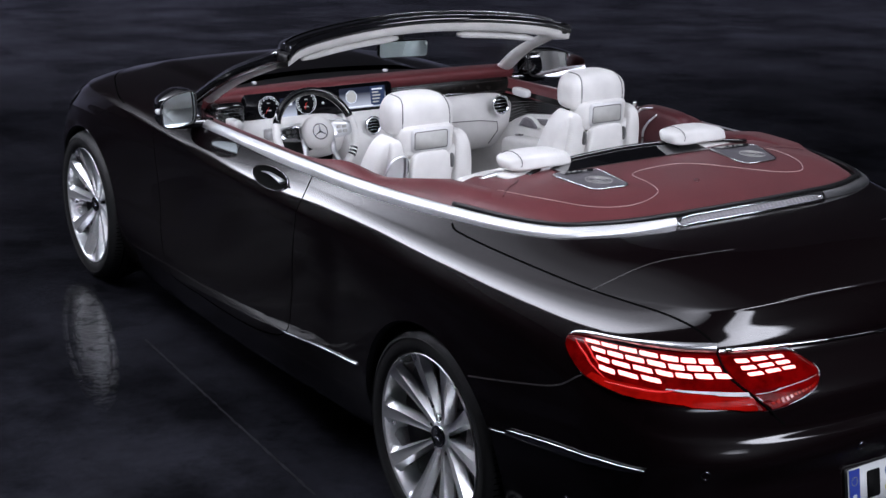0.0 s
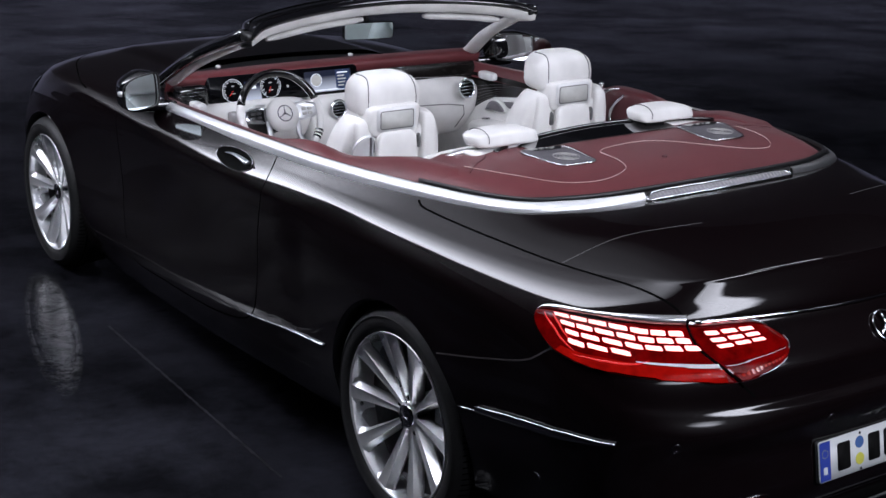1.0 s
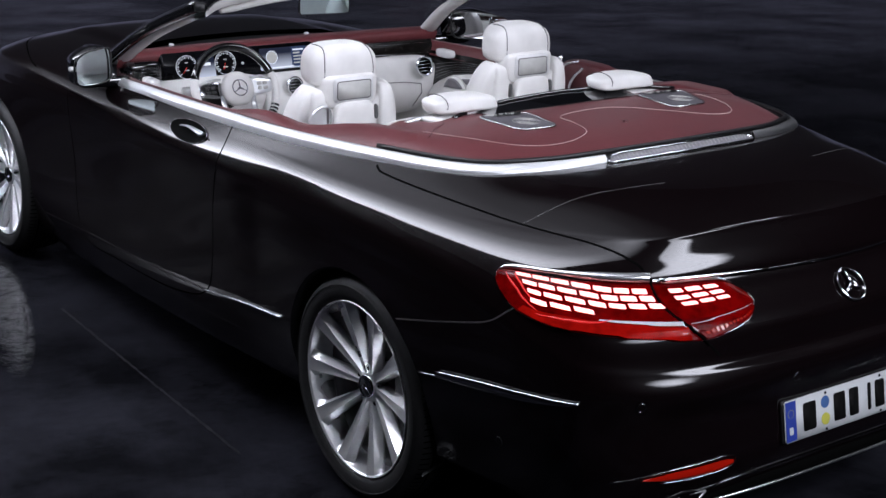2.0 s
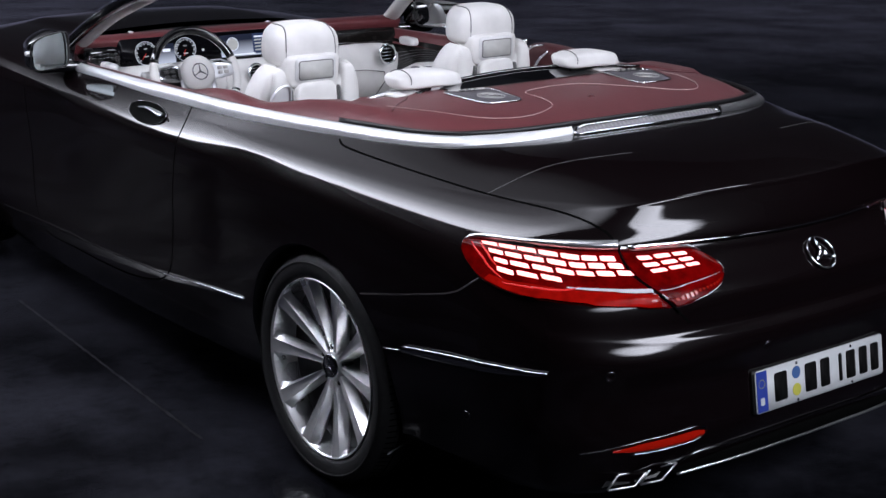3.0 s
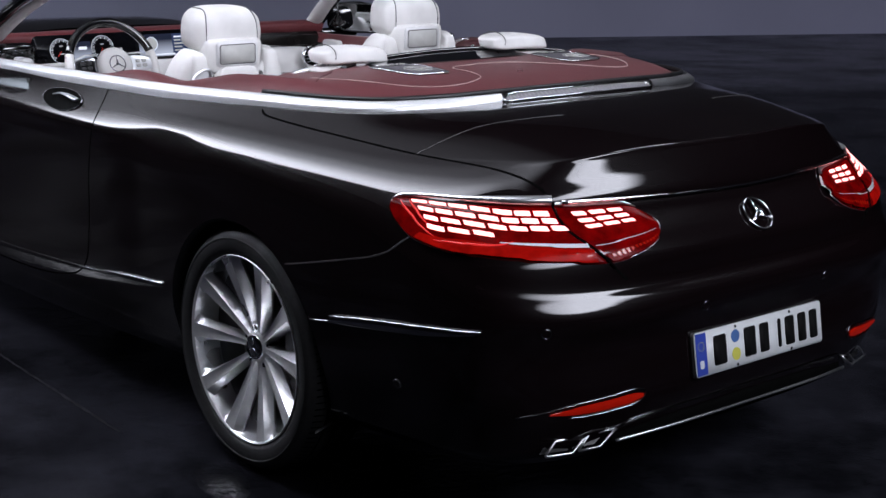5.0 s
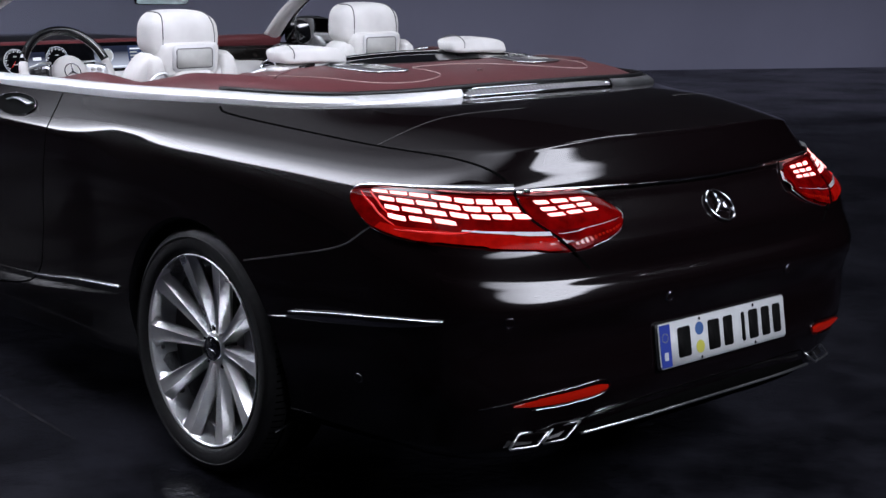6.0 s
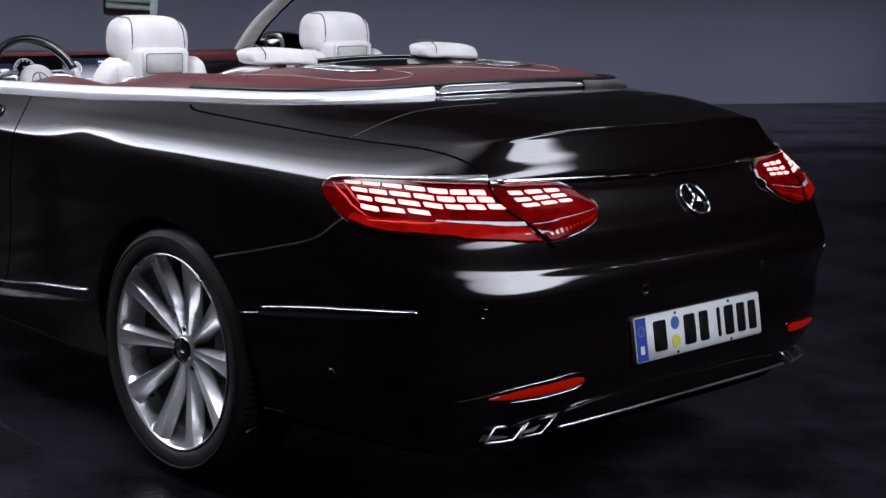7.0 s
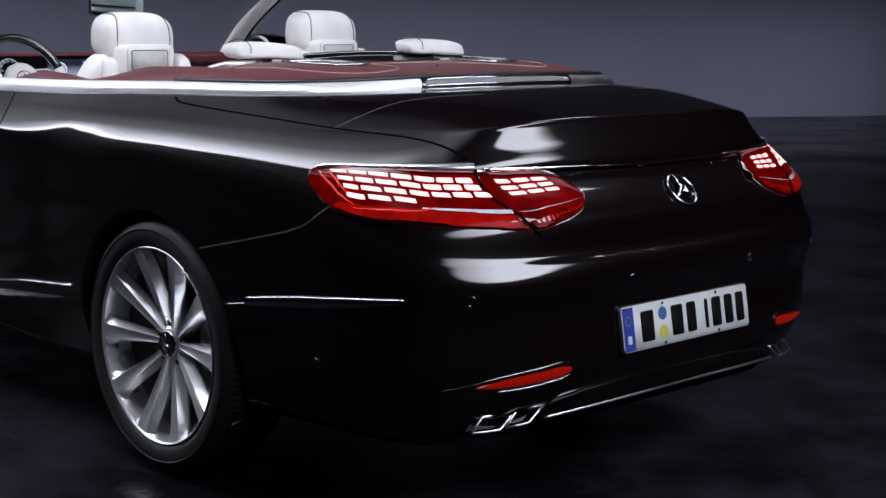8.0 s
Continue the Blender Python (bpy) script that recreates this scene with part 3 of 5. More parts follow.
def panel_of(p):
    """The panel that a place on the skin belongs to."""
    ax = abs(p.x)
    y, z = p.y, p.z
    if y > 2.9 and z < 0.80 and y > 3.32 - (z - .4) * 0.1:
        return "front_bumper"
    if y > 2.06 and z > 0.90 - max(0, y - 3.0) * 0.12 and ax < 0.80:
        return "bonnet"
    if y > 2.06 and z > (0.3 if y < 2.6 else 0):
        return "front_fender"
    if 0.85 < y <= 2.06 and z > 0.30:
        return "door"
    if y > 0.40 and z <= 0.32 and y < 2.6:
        return "sill"
    gap_x = 0.72 - max(0.0, (-0.549 - y)) * 0.38 if y > -0.885 else 0.585 - (0.895 - z) * 0.65 if z < 0.895 else 0.585
    if y < -0.24 and z > 0.705 and ax < gap_x and (z > 0.9 or y < -0.8):
        return "boot_lid"
    bz = 0.735 + max(0, -0.35 - y) * 0.12 if y > -0.7 else 0.79
    if y < -0.3 and z < bz:
        return "rear_bumper"
    return "quarter_panel"


def build_panels():
    groups = {}
    nrm = [Vector() for _ in PTS]
    for q in QUADS:
        a, b, c, d = (PTS[k] for k in q)
        f = (c - a).cross(d - b)
        for k in q:
            nrm[k] += f
    for q in QUADS:
        c = (PTS[q[0]] + PTS[q[2]]) / 2
        nm = panel_of(c)
        key = (nm, c.x > 0 if nm in ("door", "front_fender", "sill", "quarter_panel") else False)
        groups.setdefault(key, []).append(q)
    for (nm, right), quads in groups.items():
        used = sorted({k for q in quads for k in q})
        idx = {k: i for i, k in enumerate(used)}
        me = bpy.data.meshes.new(nm)
        me.from_pydata([PTS[k] for k in used], [], [[idx[k] for k in q] for q in quads])
        me.shade_smooth()
        me.normals_split_custom_set_from_vertices([nrm[k].normalized() if nrm[k].length else Vector((0, 0, 1)) for k in used])
        me.materials.append(PAINT)
        new(nm, me).parent = car


build_panels()

# wheel arch lips and liners
for y, z in WHEELS:
    for s in (-1, 1):
        rows = []
        for k in range(49):
            a = radians(-22 + 224 * k / 48)
            yy, zz = y + ARCH * math.cos(a), z + ARCH * math.sin(a)
            x = side_x(y + (ARCH + .01) * math.cos(a), max(0.215, z + (ARCH + .01) * math.sin(a)), s).x
            rows.append([Vector((x - s * o, y + r * math.cos(a), max(0.2, z + r * math.sin(a)))) for o, r in ((0, ARCH + .004), (0.006, ARCH - .006), (0.03, ARCH - .008), (0.34, ARCH - .01))])
        part("wheel_arch", grid_mesh(rows), BLACK, car)

# underbody closing the shell from below
part("underbody", box(-.66, .66, -.6, 3.3, .20, .26, .02), BLACK, car, smooth=False)

# panel gaps
LID_GAP = [(-.782, .045, 1.012), (-.788, .02, 1.0), (-.788, -.034, .995), (-.774, -.2, .987), (-.743, -.404, .976), (-.714, -.541, .968), (-.678, -.661, .962), (-.631, -.774, .944), (-.593, -.854, .917), (-.583, -.894, .887), (-.554, -.954, .827), (-.514, -1.013, .761), (-.475, -1.035, .719)]
DOOR_GAP = [(-.838, .825, .985), (-.879, .812, .921), (-.894, .816, .863), (-.889, .855, .701), (-.889, .871, .531), (-.889, .90, .42), (-.888, .954, .375), (-.886, 1.02, .350), (-.881, 1.252, .309), (-.88, 1.7, .29), (-.88, 2.0, .30), (-.886, 2.06, .40), (-.888, 2.08, .55), (-.888, 2.1, .7), (-.875, 2.12, .88)]
BUMPER_GAP = [(-.903, -.243, .651), (-.884, -.454, .704), (-.858, -.605, .749), (-.831, -.679, .799)]
DECK_GAP = [(-.714, -.541, .968), (-.647, -.558, .997), (-.552, -.577, 1.025), (-.418, -.612, 1.04), (-.30, -.635, 1.043)]


def flip_x(pts):
    return [(-x, y, z) for x, y, z in pts]


for s in (0, 1):
    for nm, pts, w in (("boot_gap", LID_GAP, .0032), ("door_gap", DOOR_GAP, .003), ("bumper_gap", BUMPER_GAP, .0022), ("deck_gap", DECK_GAP, .0016)):
        part(nm, ribbon(spline(flip_x(pts) if s else pts, 10), w), GAP_HIGHLIGHT if nm in ("deck_gap", "bumper_gap") else GAP, car)
    pts = [(-.88, 2.5, .93), (-.80, 2.75, .925), (-.70, 3.0, .915), (-.5, 3.25, .90)]
    part("bonnet_gap", ribbon(spline(flip_x(pts) if s else pts, 8), .003), GAP, car)

# polished strip round the belt line
belt = spline(BELT[5:], 8)
belt_full = [Vector(p) for p in belt] + [Vector((-p[0], p[1], p[2])) for p in belt[::-1]][1:]
cut = int(len(belt_full) / 2)


def strip_rows(P, half_w, thick, lift):
    rows = []
    for i, p in enumerate(P):
        t = (P[min(i + 1, len(P) - 1)] - P[max(i - 1, 0)]).normalized()
        out = t.cross(Vector((0, 0, 1))).normalized()
        if out.dot(Vector((p.x, p.y - 0.6, 0))) < 0:
            out = -out
        up = Vector((0, 0, 1))
        w = half_w[i] if isinstance(half_w, list) else half_w
        c = p + up * lift + out * max(0.0, .0145 - w) * (p.y > -.1)
        rows.append([c + out * (w * a) + up * (thick * b) for a, b in ((-1, -1.2), (-1.0, 0.6), (-.88, 1.0), (-.4, .80), (.2, .44), (.82, -.05), (1, -.5), (1.02, -1.8))])
    return rows


n_all = len(belt_full)
widths = [(0.0110 + .0025 * min(1, max(0, (0.7 - belt_full[i].y) / .8))) - 0.002 * max(0.0, 1 - abs(i - cut) / 22) for i in range(n_all)]
widths = [w * (.5 + .5 * min(1.0, max(0.0, (abs(p.x) - .28) / .25))) if p.y < 0 else w for w, p in zip(widths, belt_full)]
strip_left = [i for i in range(n_all) if not (abs(belt_full[i].x) < .285 and belt_full[i].y < 0) and i <= cut]
strip_right = [i for i in range(n_all) if not (abs(belt_full[i].x) < .30 and belt_full[i].y < 0) and i > cut]
strip_points = strip_rows(belt_full, widths, .014, .007)
# one strip, two metals: the darker right one stands for its unlit side
for ids, metal in ((strip_left, BELT_ALU_LIT), (strip_right, SATIN)):
    part("belt_strip", grid_mesh([strip_points[i] for i in ids]), metal, car, "aluminium strip round the cabin edge, in a lit left and a shaded right metal")

# ---------------------------------------------------------------- wheels


SPOKE_TURN = -1


def build_wheel(y, sgn):
    """One wheel with tyre, rim, ten spokes, cap, bolts and brake disc; its face points to -x before it is turned."""
    hub = new("wheel")
    hub.parent = car
    R, RR = 0.35, 0.268
    prof = [(.07, .245), (.09, .30), (.075, .335), (.04, .347), (-.0, R), (-.06, R), (-.10, .346), (-.125, .332), (-.134, .31), (-.132, .285), (-.122, .268), (-.10, .262), (.07, .245)]
    tyre = part("tyre", lathe([(x + .0, r) for x, r in prof], (0, 0, 0), 72), RUBBER, hub, "black low-profile rubber tyre")
    for off in (-.075, -.035, .005, .045):
        part("tread_groove", lathe([(off - .004, R + .0006), (off + .004, R + .0006)], (0, 0, 0), 60), GAP, tyre)
    verts, quads = [], []
    for k in range(110):
        a = 2 * math.pi * k / 110
        for x, r, da in ((-.086, R + .0012, 0), (-.114, .3415, .010), (-.114, .3415, .022), (-.086, R + .0012, .012)):
            verts.append((x, r * math.cos(a + da), r * math.sin(a + da)))
        quads.append((4 * k, 4 * k + 1, 4 * k + 2, 4 * k + 3))
    me = bpy.data.meshes.new("shoulder_tread")
    me.from_pydata(verts, [], quads)
    me.materials.append(GAP)
    tagged(new("shoulder_tread", me), kind="stuff").parent = tyre
    part("sidewall_rib", lathe([(-.1335, .318), (-.1365, .315), (-.1335, .312)], (0, 0, 0), 72), RUBBER, tyre)
    rimprof = [(-.126, RR), (-.128, RR - .001), (-.1275, RR - .003), (-.122, RR - .007), (-.100, RR - .010), (-.045, RR - .014), (-.038, RR - .040), (.06, RR - .050)]
    part("rim", lathe(rimprof[:4], (0, 0, 0), 72), ALLOY, hub, "silver alloy rim with a thin polished lip")
    part("rim_flank", lathe(rimprof[3:6], (0, 0, 0), 72), BARREL, hub, "silver flank inside the rim")
    # the shade deep behind the spokes is given by a darker alloy colour
    part("rim_barrel", lathe(rimprof[5:], (0, 0, 0), 72), ALLOY_DARK, hub, "inner barrel of the rim, its shade put into a darker grey")
    # spokes: a shallow hollow face widening towards the rim, with a broad bevelled wall on either side that runs out in a point
    n = 10
    for k in range(n):
        a0 = radians(SPOKE_TURN) + 2 * math.pi * k / n
        rows = []
        for j in range(25):
            t = j / 24
            r = .036 + (RR - .004 - .036) * t
            half = .0068 + .0145 * t ** 1.2
            wall = .0050 + .0082 * t + .014 * max(0.0, (t - .86) / .14) ** 2
            drop = .034 - .010 * t - .014 * max(0.0, (t - .84) / .16) ** 1.5
            x = -.088 - .036 * t ** 1.4 + .010 * (1 - t) ** 2
            sink = .0035 * math.sin(math.pi * min(1.0, t)) ** .8 + .0004
            row = []
            for o, dx in ((-half - wall, drop + .008), (-half - wall, drop), (-half - wall * .45, drop * .40), (-half, .0), (-half * .62, sink * .7), (0, sink), (half * .62, sink * .7), (half, .0),
                          (half + wall * .45, drop * .40), (half + wall, drop), (half + wall, drop + .008), (0, drop + .014)):
                ang = a0 + o / max(r, .045)
                row.append(Vector((x + dx, r * math.cos(ang), r * math.sin(ang))))
            rows.append(row)
        bm = grid_mesh(rows, closed_u=True)
        bmesh.ops.recalc_face_normals(bm, faces=bm.faces[:])
        sp = part("spoke", bm, ALLOY, hub)
        for e in sp.data.edges:
            a, b = (v % 12 for v in e.vertices)
            e.use_edge_sharp = a == b and a in (1, 3, 7, 9)
    part("hub", lathe([(-.082, .0), (-.082, .038), (-.078, .046), (-.06, .056), (.02, .058)], (0, 0, 0), 40), ALLOY, hub)
    part("hub_cap", lathe([(-.090, 0), (-.090, .028), (-.088, .034), (-.080, .036)], (0, 0, 0), 32), CHROME_DARK, hub, "dark round hub cap with a chrome ring")
    part("cap_ring", lathe([(-.0895, .029), (-.092, .0325), (-.088, .036)], (0, 0, 0), 32), CHROME_DARK, hub)
    for k in range(3):
        a = radians(90 + 120 * k)
        part("cap_arm", tube([Vector((-.091, 0, 0)), Vector((-.091, .027 * math.cos(a), .027 * math.sin(a)))], [.0040, .0012], 6), CHROME_DARK, hub)
    for k in range(5):
        a = radians(18 + 72 * k)
        c = Vector((-.066, .056 * math.cos(a), .056 * math.sin(a)))
        part("wheel_bolt", lathe([(-.010, 0), (-.012, .006), (-.008, .009), (.02, .009)], c, 8), CHROME_DARK, hub, smooth=False)
    part("brake_disc", lathe([(.0, .07), (-.002, .08), (-.002, .185), (.018, .185), (.018, .07)], (0, 0, 0), 64), DISC, hub, "steel brake disc")
    for k in range(36):
        a = 2 * math.pi * k / 36
        r = .11 + .02 * (k % 3)
        part("disc_hole", lathe([(-.0026, 0), (-.0026, .0045)], Vector((0, r * math.cos(a), r * math.sin(a))), 8), GAP, hub)
    cal = soft_box(.035, .045, .085, .4, 16, 10, center=(-.03, -.155 if sgn < 0 else .155, .03))
    part("brake_caliper", cal, ALLOY_DARK, hub)
    part("wheel_drum", lathe([(.02, 0), (.02, .23), (.08, .25)], (0, 0, 0), 40), BLACK, hub)
    out = .755 if y < 1 else .772
    hub.matrix_basis = pose(-out, y, .35) if sgn < 0 else pose(out, y, .35, 0, 0, 180)
    return hub


for wy in (0.0, 2.945):
    for s in (-1, 1):
        build_wheel(wy, s)

# ---------------------------------------------------------------- tail lamps
LAMP_TOP = [(-.818, -.590, .878), (-.803, -.619, .884), (-.741, -.737, .886), (-.657, -.845, .887), (-.587, -.893, .886), (-.539, -.908, .880), (-.458, -.932, .879), (-.385, -.955, .873), (-.343, -.996, .845)]
LAMP_LOW = [(-.825, -.592, .862), (-.831, -.625, .832), (-.831, -.690, .796), (-.775, -.845, .775), (-.655, -.950, .765), (-.514, -1.014, .759), (-.436, -1.030, .773), (-.375, -1.036, .796), (-.346, -1.020, .822)]
LAMP_OUT = [(-.97, -.25, .08), (-.95, -.3, .08), (-.85, -.52, .08), (-.70, -.71, .10), (-.55, -.83, .12), (-.42, -.90, .14), (-.32, -.93, .16), (-.25, -.95, .18), (-.22, -.96, .18)]
lamp_top, lamp_low, lamp_out = spline(LAMP_TOP, 8), spline(LAMP_LOW, 8), spline(LAMP_OUT, 8)
S_GAP_TOP, S_GAP_LOW = 4.05 / 8, 5.0 / 8


def lamp_point(s, t, sgn=1, lift=0.0, press=1.0):
    """A place on the lamp: s from the tip on the flank to the tip at the tail, t from top to bottom."""
    i = s * (len(lamp_top) - 1)
    k = min(int(i), len(lamp_top) - 2)
    f = i - k
    a, b, n = (c[k] * (1 - f) + c[k + 1] * f for c in (lamp_top, lamp_low, lamp_out))
    u = min(1.0, max(0.0, t))
    p = a * (1 - t) + b * t + n * (lift + .012 * 4 * u * (1 - u))
    q, nn = on_body(p)
    low = lift + .003 * min(1, 20 * u * (1 - u))
    if (Vector(p) - q).dot(nn) < low:
        w = max(min(1.0, max(0.0, (.52 - s) / .08)) * min(1.0, max(0.0, (t - .02) / .10)), min(1.0, max(0.0, (t - .22) / .12)))
        p = Vector(p).lerp(q + nn * low, w * press)
    return Vector((p[0] * sgn, p[1], p[2]))


LAMP_S = (0, .06, .12, .19, .25, .31, .375, .44, .5, .56, .62, .69, .75, .81, .875, .94, 1)
LAMP_U = np.array((0, .013, .036, .107, .195, .304, .42, .512, .60, .665, .723, .78, .836, .886, .93, .965, 1))
LAMP_SLANT = np.array((0, -.02, -.06, -.1, -.165, -.165, -.14, -.08, 0, .075, .14, .15, .14, .13, .09, .05, .02))


def lamp_s(u, t):
    """The lamp's s at an even share u of its length."""
    return float(np.interp(u, LAMP_U + LAMP_SLANT * (t - .35), LAMP_S))


def build_lamp(sgn):
    lamp = new("tail_lamp")
    lamp.parent = car
    tagged(lamp, "lit red tail lamp with rows of glowing blocks")
    for nm, lo in (("outer_lens", 0), ("inner_lens", 1)):
        rows, lit = [], []
        for i in range(41):
            row = []
            for j in range(15):
                t = j / 14
                g = S_GAP_TOP + (S_GAP_LOW - S_GAP_TOP) * t
                s = (g - .006) * i / 40 if lo == 0 else g + .006 + (1 - g - .006) * i / 40
                edge = min(1, 5 * min(t, 1 - t)) * min(1, 8 * min(s, 1 - s))
                row.append(lamp_point(s, t, sgn, .002 + .006 * edge))
            rows.append(row)
            row = []
            for j in range(6):
                t = .04 + .92 * j / 5
                g = S_GAP_TOP + (S_GAP_LOW - S_GAP_TOP) * t
                s0 = .03
                s = s0 + (g - .012 - s0) * i / 40 if lo == 0 else g + .012 + (.96 - g) * i / 40
                row.append(lamp_point(s, t, sgn, .0086))
            lit.append(row)
        part(nm, grid_mesh(rows), LENS_RED, lamp, "glossy dark red lens")
        part("lit_field", grid_mesh(lit), LAMP_RED, lamp, "bright red lit field of the lamp")
    # rows of lit blocks, each row set back from the one above
    columns = (.178, .222, .266, .311, .358, .409, .466)
    blocks = [(columns[c] + .031 * r, .135 + .17 * r - .0085 * c * r, .039 + .010 * max(0, c - 3) / 3) for r, n in enumerate((7, 7, 7, 3)) for c in range(n)]
    blocks += [(.633 + .075 * c + .010 * r, .115 + .122 * r - .004 * c, .060) for r in range(3) for c in range(3)]
    for sc, tc, bw in blocks:
        rows = []
        for i in range(6):
            a = (i / 5 - .5) * bw
            rows.append([lamp_point(sc + a + (.010 if sc < .6 else .004) * (j / 3 - .5), tc + (.090 if sc < .6 else .070) * (j / 3 - .5) * (1 if 0 < i < 5 else .86), sgn, .0125 if 0 < i < 5 and 0 < j < 3 else .0105) for j in range(4)])
        part("led_block", grid_mesh(rows), LED, lamp)
    # glowing lower band of the outer lens
    rows = []
    for i in range(25):
        q = .25 + .345 * i / 24
        wide = .02 + .10 * math.sin(math.pi * min(1.0, .15 + .6 * i / 24))
        rows.append([lamp_point(q, .88 - wide + 2 * wide * .95 * j / 3, sgn, .0098) for j in range(4)])
    part("glow_band", grid_mesh(rows), LAMP_BAND, lamp, "bright red glowing lower band")
    # clear strip, bright streak and reflector teeth below the blocks
    for a0, a1 in ((.40, S_GAP_TOP + (S_GAP_LOW - S_GAP_TOP) * .76 - .008), (S_GAP_TOP + (S_GAP_LOW - S_GAP_TOP) * .74 + .012, .95)):
        rows = []
        for i in range(21):
            q = a0 + (a1 - a0) * i / 20
            high = (.012 + .055 * (a0 < .5)) * math.sin(math.pi * min(1.0, .12 + .55 * (i / 20 if a0 < .5 else 1 - i / 20)))
            rows.append([lamp_point(q, .72 - .12 * max(0, q - .6) - high * .5 + high * j / 3, sgn, .0105) for j in range(4)])
        part("clear_strip", grid_mesh(rows), CLEAR_LENS, lamp, "clear reversing lamp strip")
    # light guides curling round the tip and along the lower edge
    for guide in ([(.050, .16), (.062, .34), (.088, .54), (.125, .70), (.18, .80)], [(.085, .16), (.098, .32), (.122, .50), (.150, .62)], [(.18, .86), (.26, .84), (.34, .83), (.41, .78), (.46, .68)]):
        path = [lamp_point(lamp_s(p[0], p[1]), p[1], sgn, .0095) for p in spline([(u, t, 0) for u, t in guide], 6)]
        part("light_guide", tube(path, [.0008 + .0022 * math.sin(math.pi * (i + .5) / len(path)) for i in range(len(path))], 6), LIGHT_GUIDE, lamp, "thin lit red light guide")
    for i in range(22):
        s = .45 + i * .021
        if abs(s - (S_GAP_TOP + (S_GAP_LOW - S_GAP_TOP) * .86)) < .02:
            continue
        rows = [[lamp_point(s + .012 * a, .86 + .05 * b - .05 * max(0, s - .62), sgn, .0095) for b in (0, 1)] for a in (0, 1)]
        part("reflector_tooth", grid_mesh(rows), REFLECTOR_GLOW, lamp)
    # bright trim above and fine trim round the lens
    for q0, q1 in ((0.0, S_GAP_TOP - .008), (S_GAP_TOP + .008, .90)):
        rows = []
        for i in range(33):
            q = q0 + (q1 - q0) * i / 32
            k = (.55 + 1.0 * i / 32) * min(1.0, i / 3 + .2) if q1 < .7 else (.55 + .5 * min(1.0, i / 22)) * min(1.0, (32 - i) / 9 + .02)
            a, b = lamp_point(q, 0, sgn, .003), lamp_point(q, .0, sgn, .010)
            rows.append([a + Vector((0, 0, .015 * k)) + Vector((sgn * .008 * k, .008 * k, 0)), b + Vector((0, 0, .013 * k)) + Vector((sgn * .003 * k, .003 * k, 0)), b + Vector((0, 0, .002)), a])
        part("lamp_trim", grid_mesh(rows), SATIN, lamp, "bright chrome trim over the lamp")
    rim_line = [lamp_point(i / 40, 1.0, sgn, .006, .6) for i in range(41)] + [lamp_point(1, 1 - i / 6, sgn, .004) for i in range(1, 7)]
    part("lamp_edge", tube(rim_line, .0011, 6), SATIN, lamp)
    part("lamp_edge", tube([lamp_point(0, i / 6, sgn, .004, 0) for i in range(7)], .0011, 6), CHROME_DARK, lamp)
    part("lamp_gap", tube([lamp_point(S_GAP_TOP + (S_GAP_LOW - S_GAP_TOP) * i / 12, i / 12, sgn, .003) for i in range(-1, 14)], .0032, 6), GAP, lamp)


for s in (1, -1):
    build_lamp(s)

# chrome ledge line over the lid's panel, between the lamps
ledge = [Vector((x, -.898 - .1035 * (1 - (abs(x) / .585) ** 1.9), .889)) for x in np.linspace(-.35, .35, 31)]
part("lid_ledge", tube(ledge, .0028, 8), GLOSS_BLACK, car)
for s in (-1, 1):
    line = [Vector((s * x, -.906 - .1035 * (1 - (x / .585) ** 1.9), .893)) for x in np.linspace(.57, .26, 17)]
    part("ledge_chrome", tube(line, [.0065 * (1 - .85 * i / 16) for i in range(17)], 8), CHROME, car, "tapering chrome strip over the lid lamp")

# ---------------------------------------------------------------- rear: badge, plate, sensors, reflectors, tail pipes
badge = new("badge")
badge.parent = car
tagged(badge, "round chrome badge with three arms")
BC, BN = on_body((0, -1.045, .817))
badge.matrix_basis = look(BC + BN * .006, BC + BN, 0) @ pose(0, 0, 0)
ring = [(.046 * math.cos(a), .046 * math.sin(a), 0) for a in (2 * math.pi * k / 48 for k in range(48))]
part("ring", tube(ring, .0030, 8, closed=True), CHROME, badge)
for k in range(3):
    a = radians(90 + 120 * k)
    part("arm", tube([(0, 0, -.003), (.022 * math.cos(a), .022 * math.sin(a), -.002), (.044 * math.cos(a), .044 * math.sin(a), 0)], [.0095, .0055, .0012], 6, flat=.5, up=(0, 0, 1)), CHROME, badge)

plate = new("number_plate")
plate.parent = car
tagged(plate, "white number plate with blue end band and dark bars")
plate.matrix_basis = Matrix.Translation((-.004, -1.090, .5)) @ Euler((radians(90 - 10.5), 0, 0)).to_matrix().to_4x4()
part("plate_holder", slab(round_rect(.528, .116, .010), .0, -.012, .002), BLACK, plate)
part("plate_board", slab(round_rect(.52, .112, .009), .0045, .0005, .001), PLATE_WHITE, plate, "white embossed plate board")
part("blue_band", slab([(-.257, -.053), (-.217, -.053), (-.217, .053), (-.257, .053)], .0052, .004), PLATE_BLUE, plate, "blue band with small marks", smooth=False)
for k in range(12):
    a = 2 * math.pi * k / 12
    part("band_dot", slab([(-.237 + .011 * math.cos(a) + .0016 * math.cos(q), .020 + .011 * math.sin(a) + .0016 * math.sin(q)) for q in (0, 1.57, 3.14, 4.71)], .0056, .005), SEAL_YELLOW, plate, smooth=False)
part("band_mark", slab(round_rect(.015, .020, .003), .0056, .005, matrix=Matrix.Translation((-.237, -.026, 0))), PLATE_WHITE, plate, smooth=False)
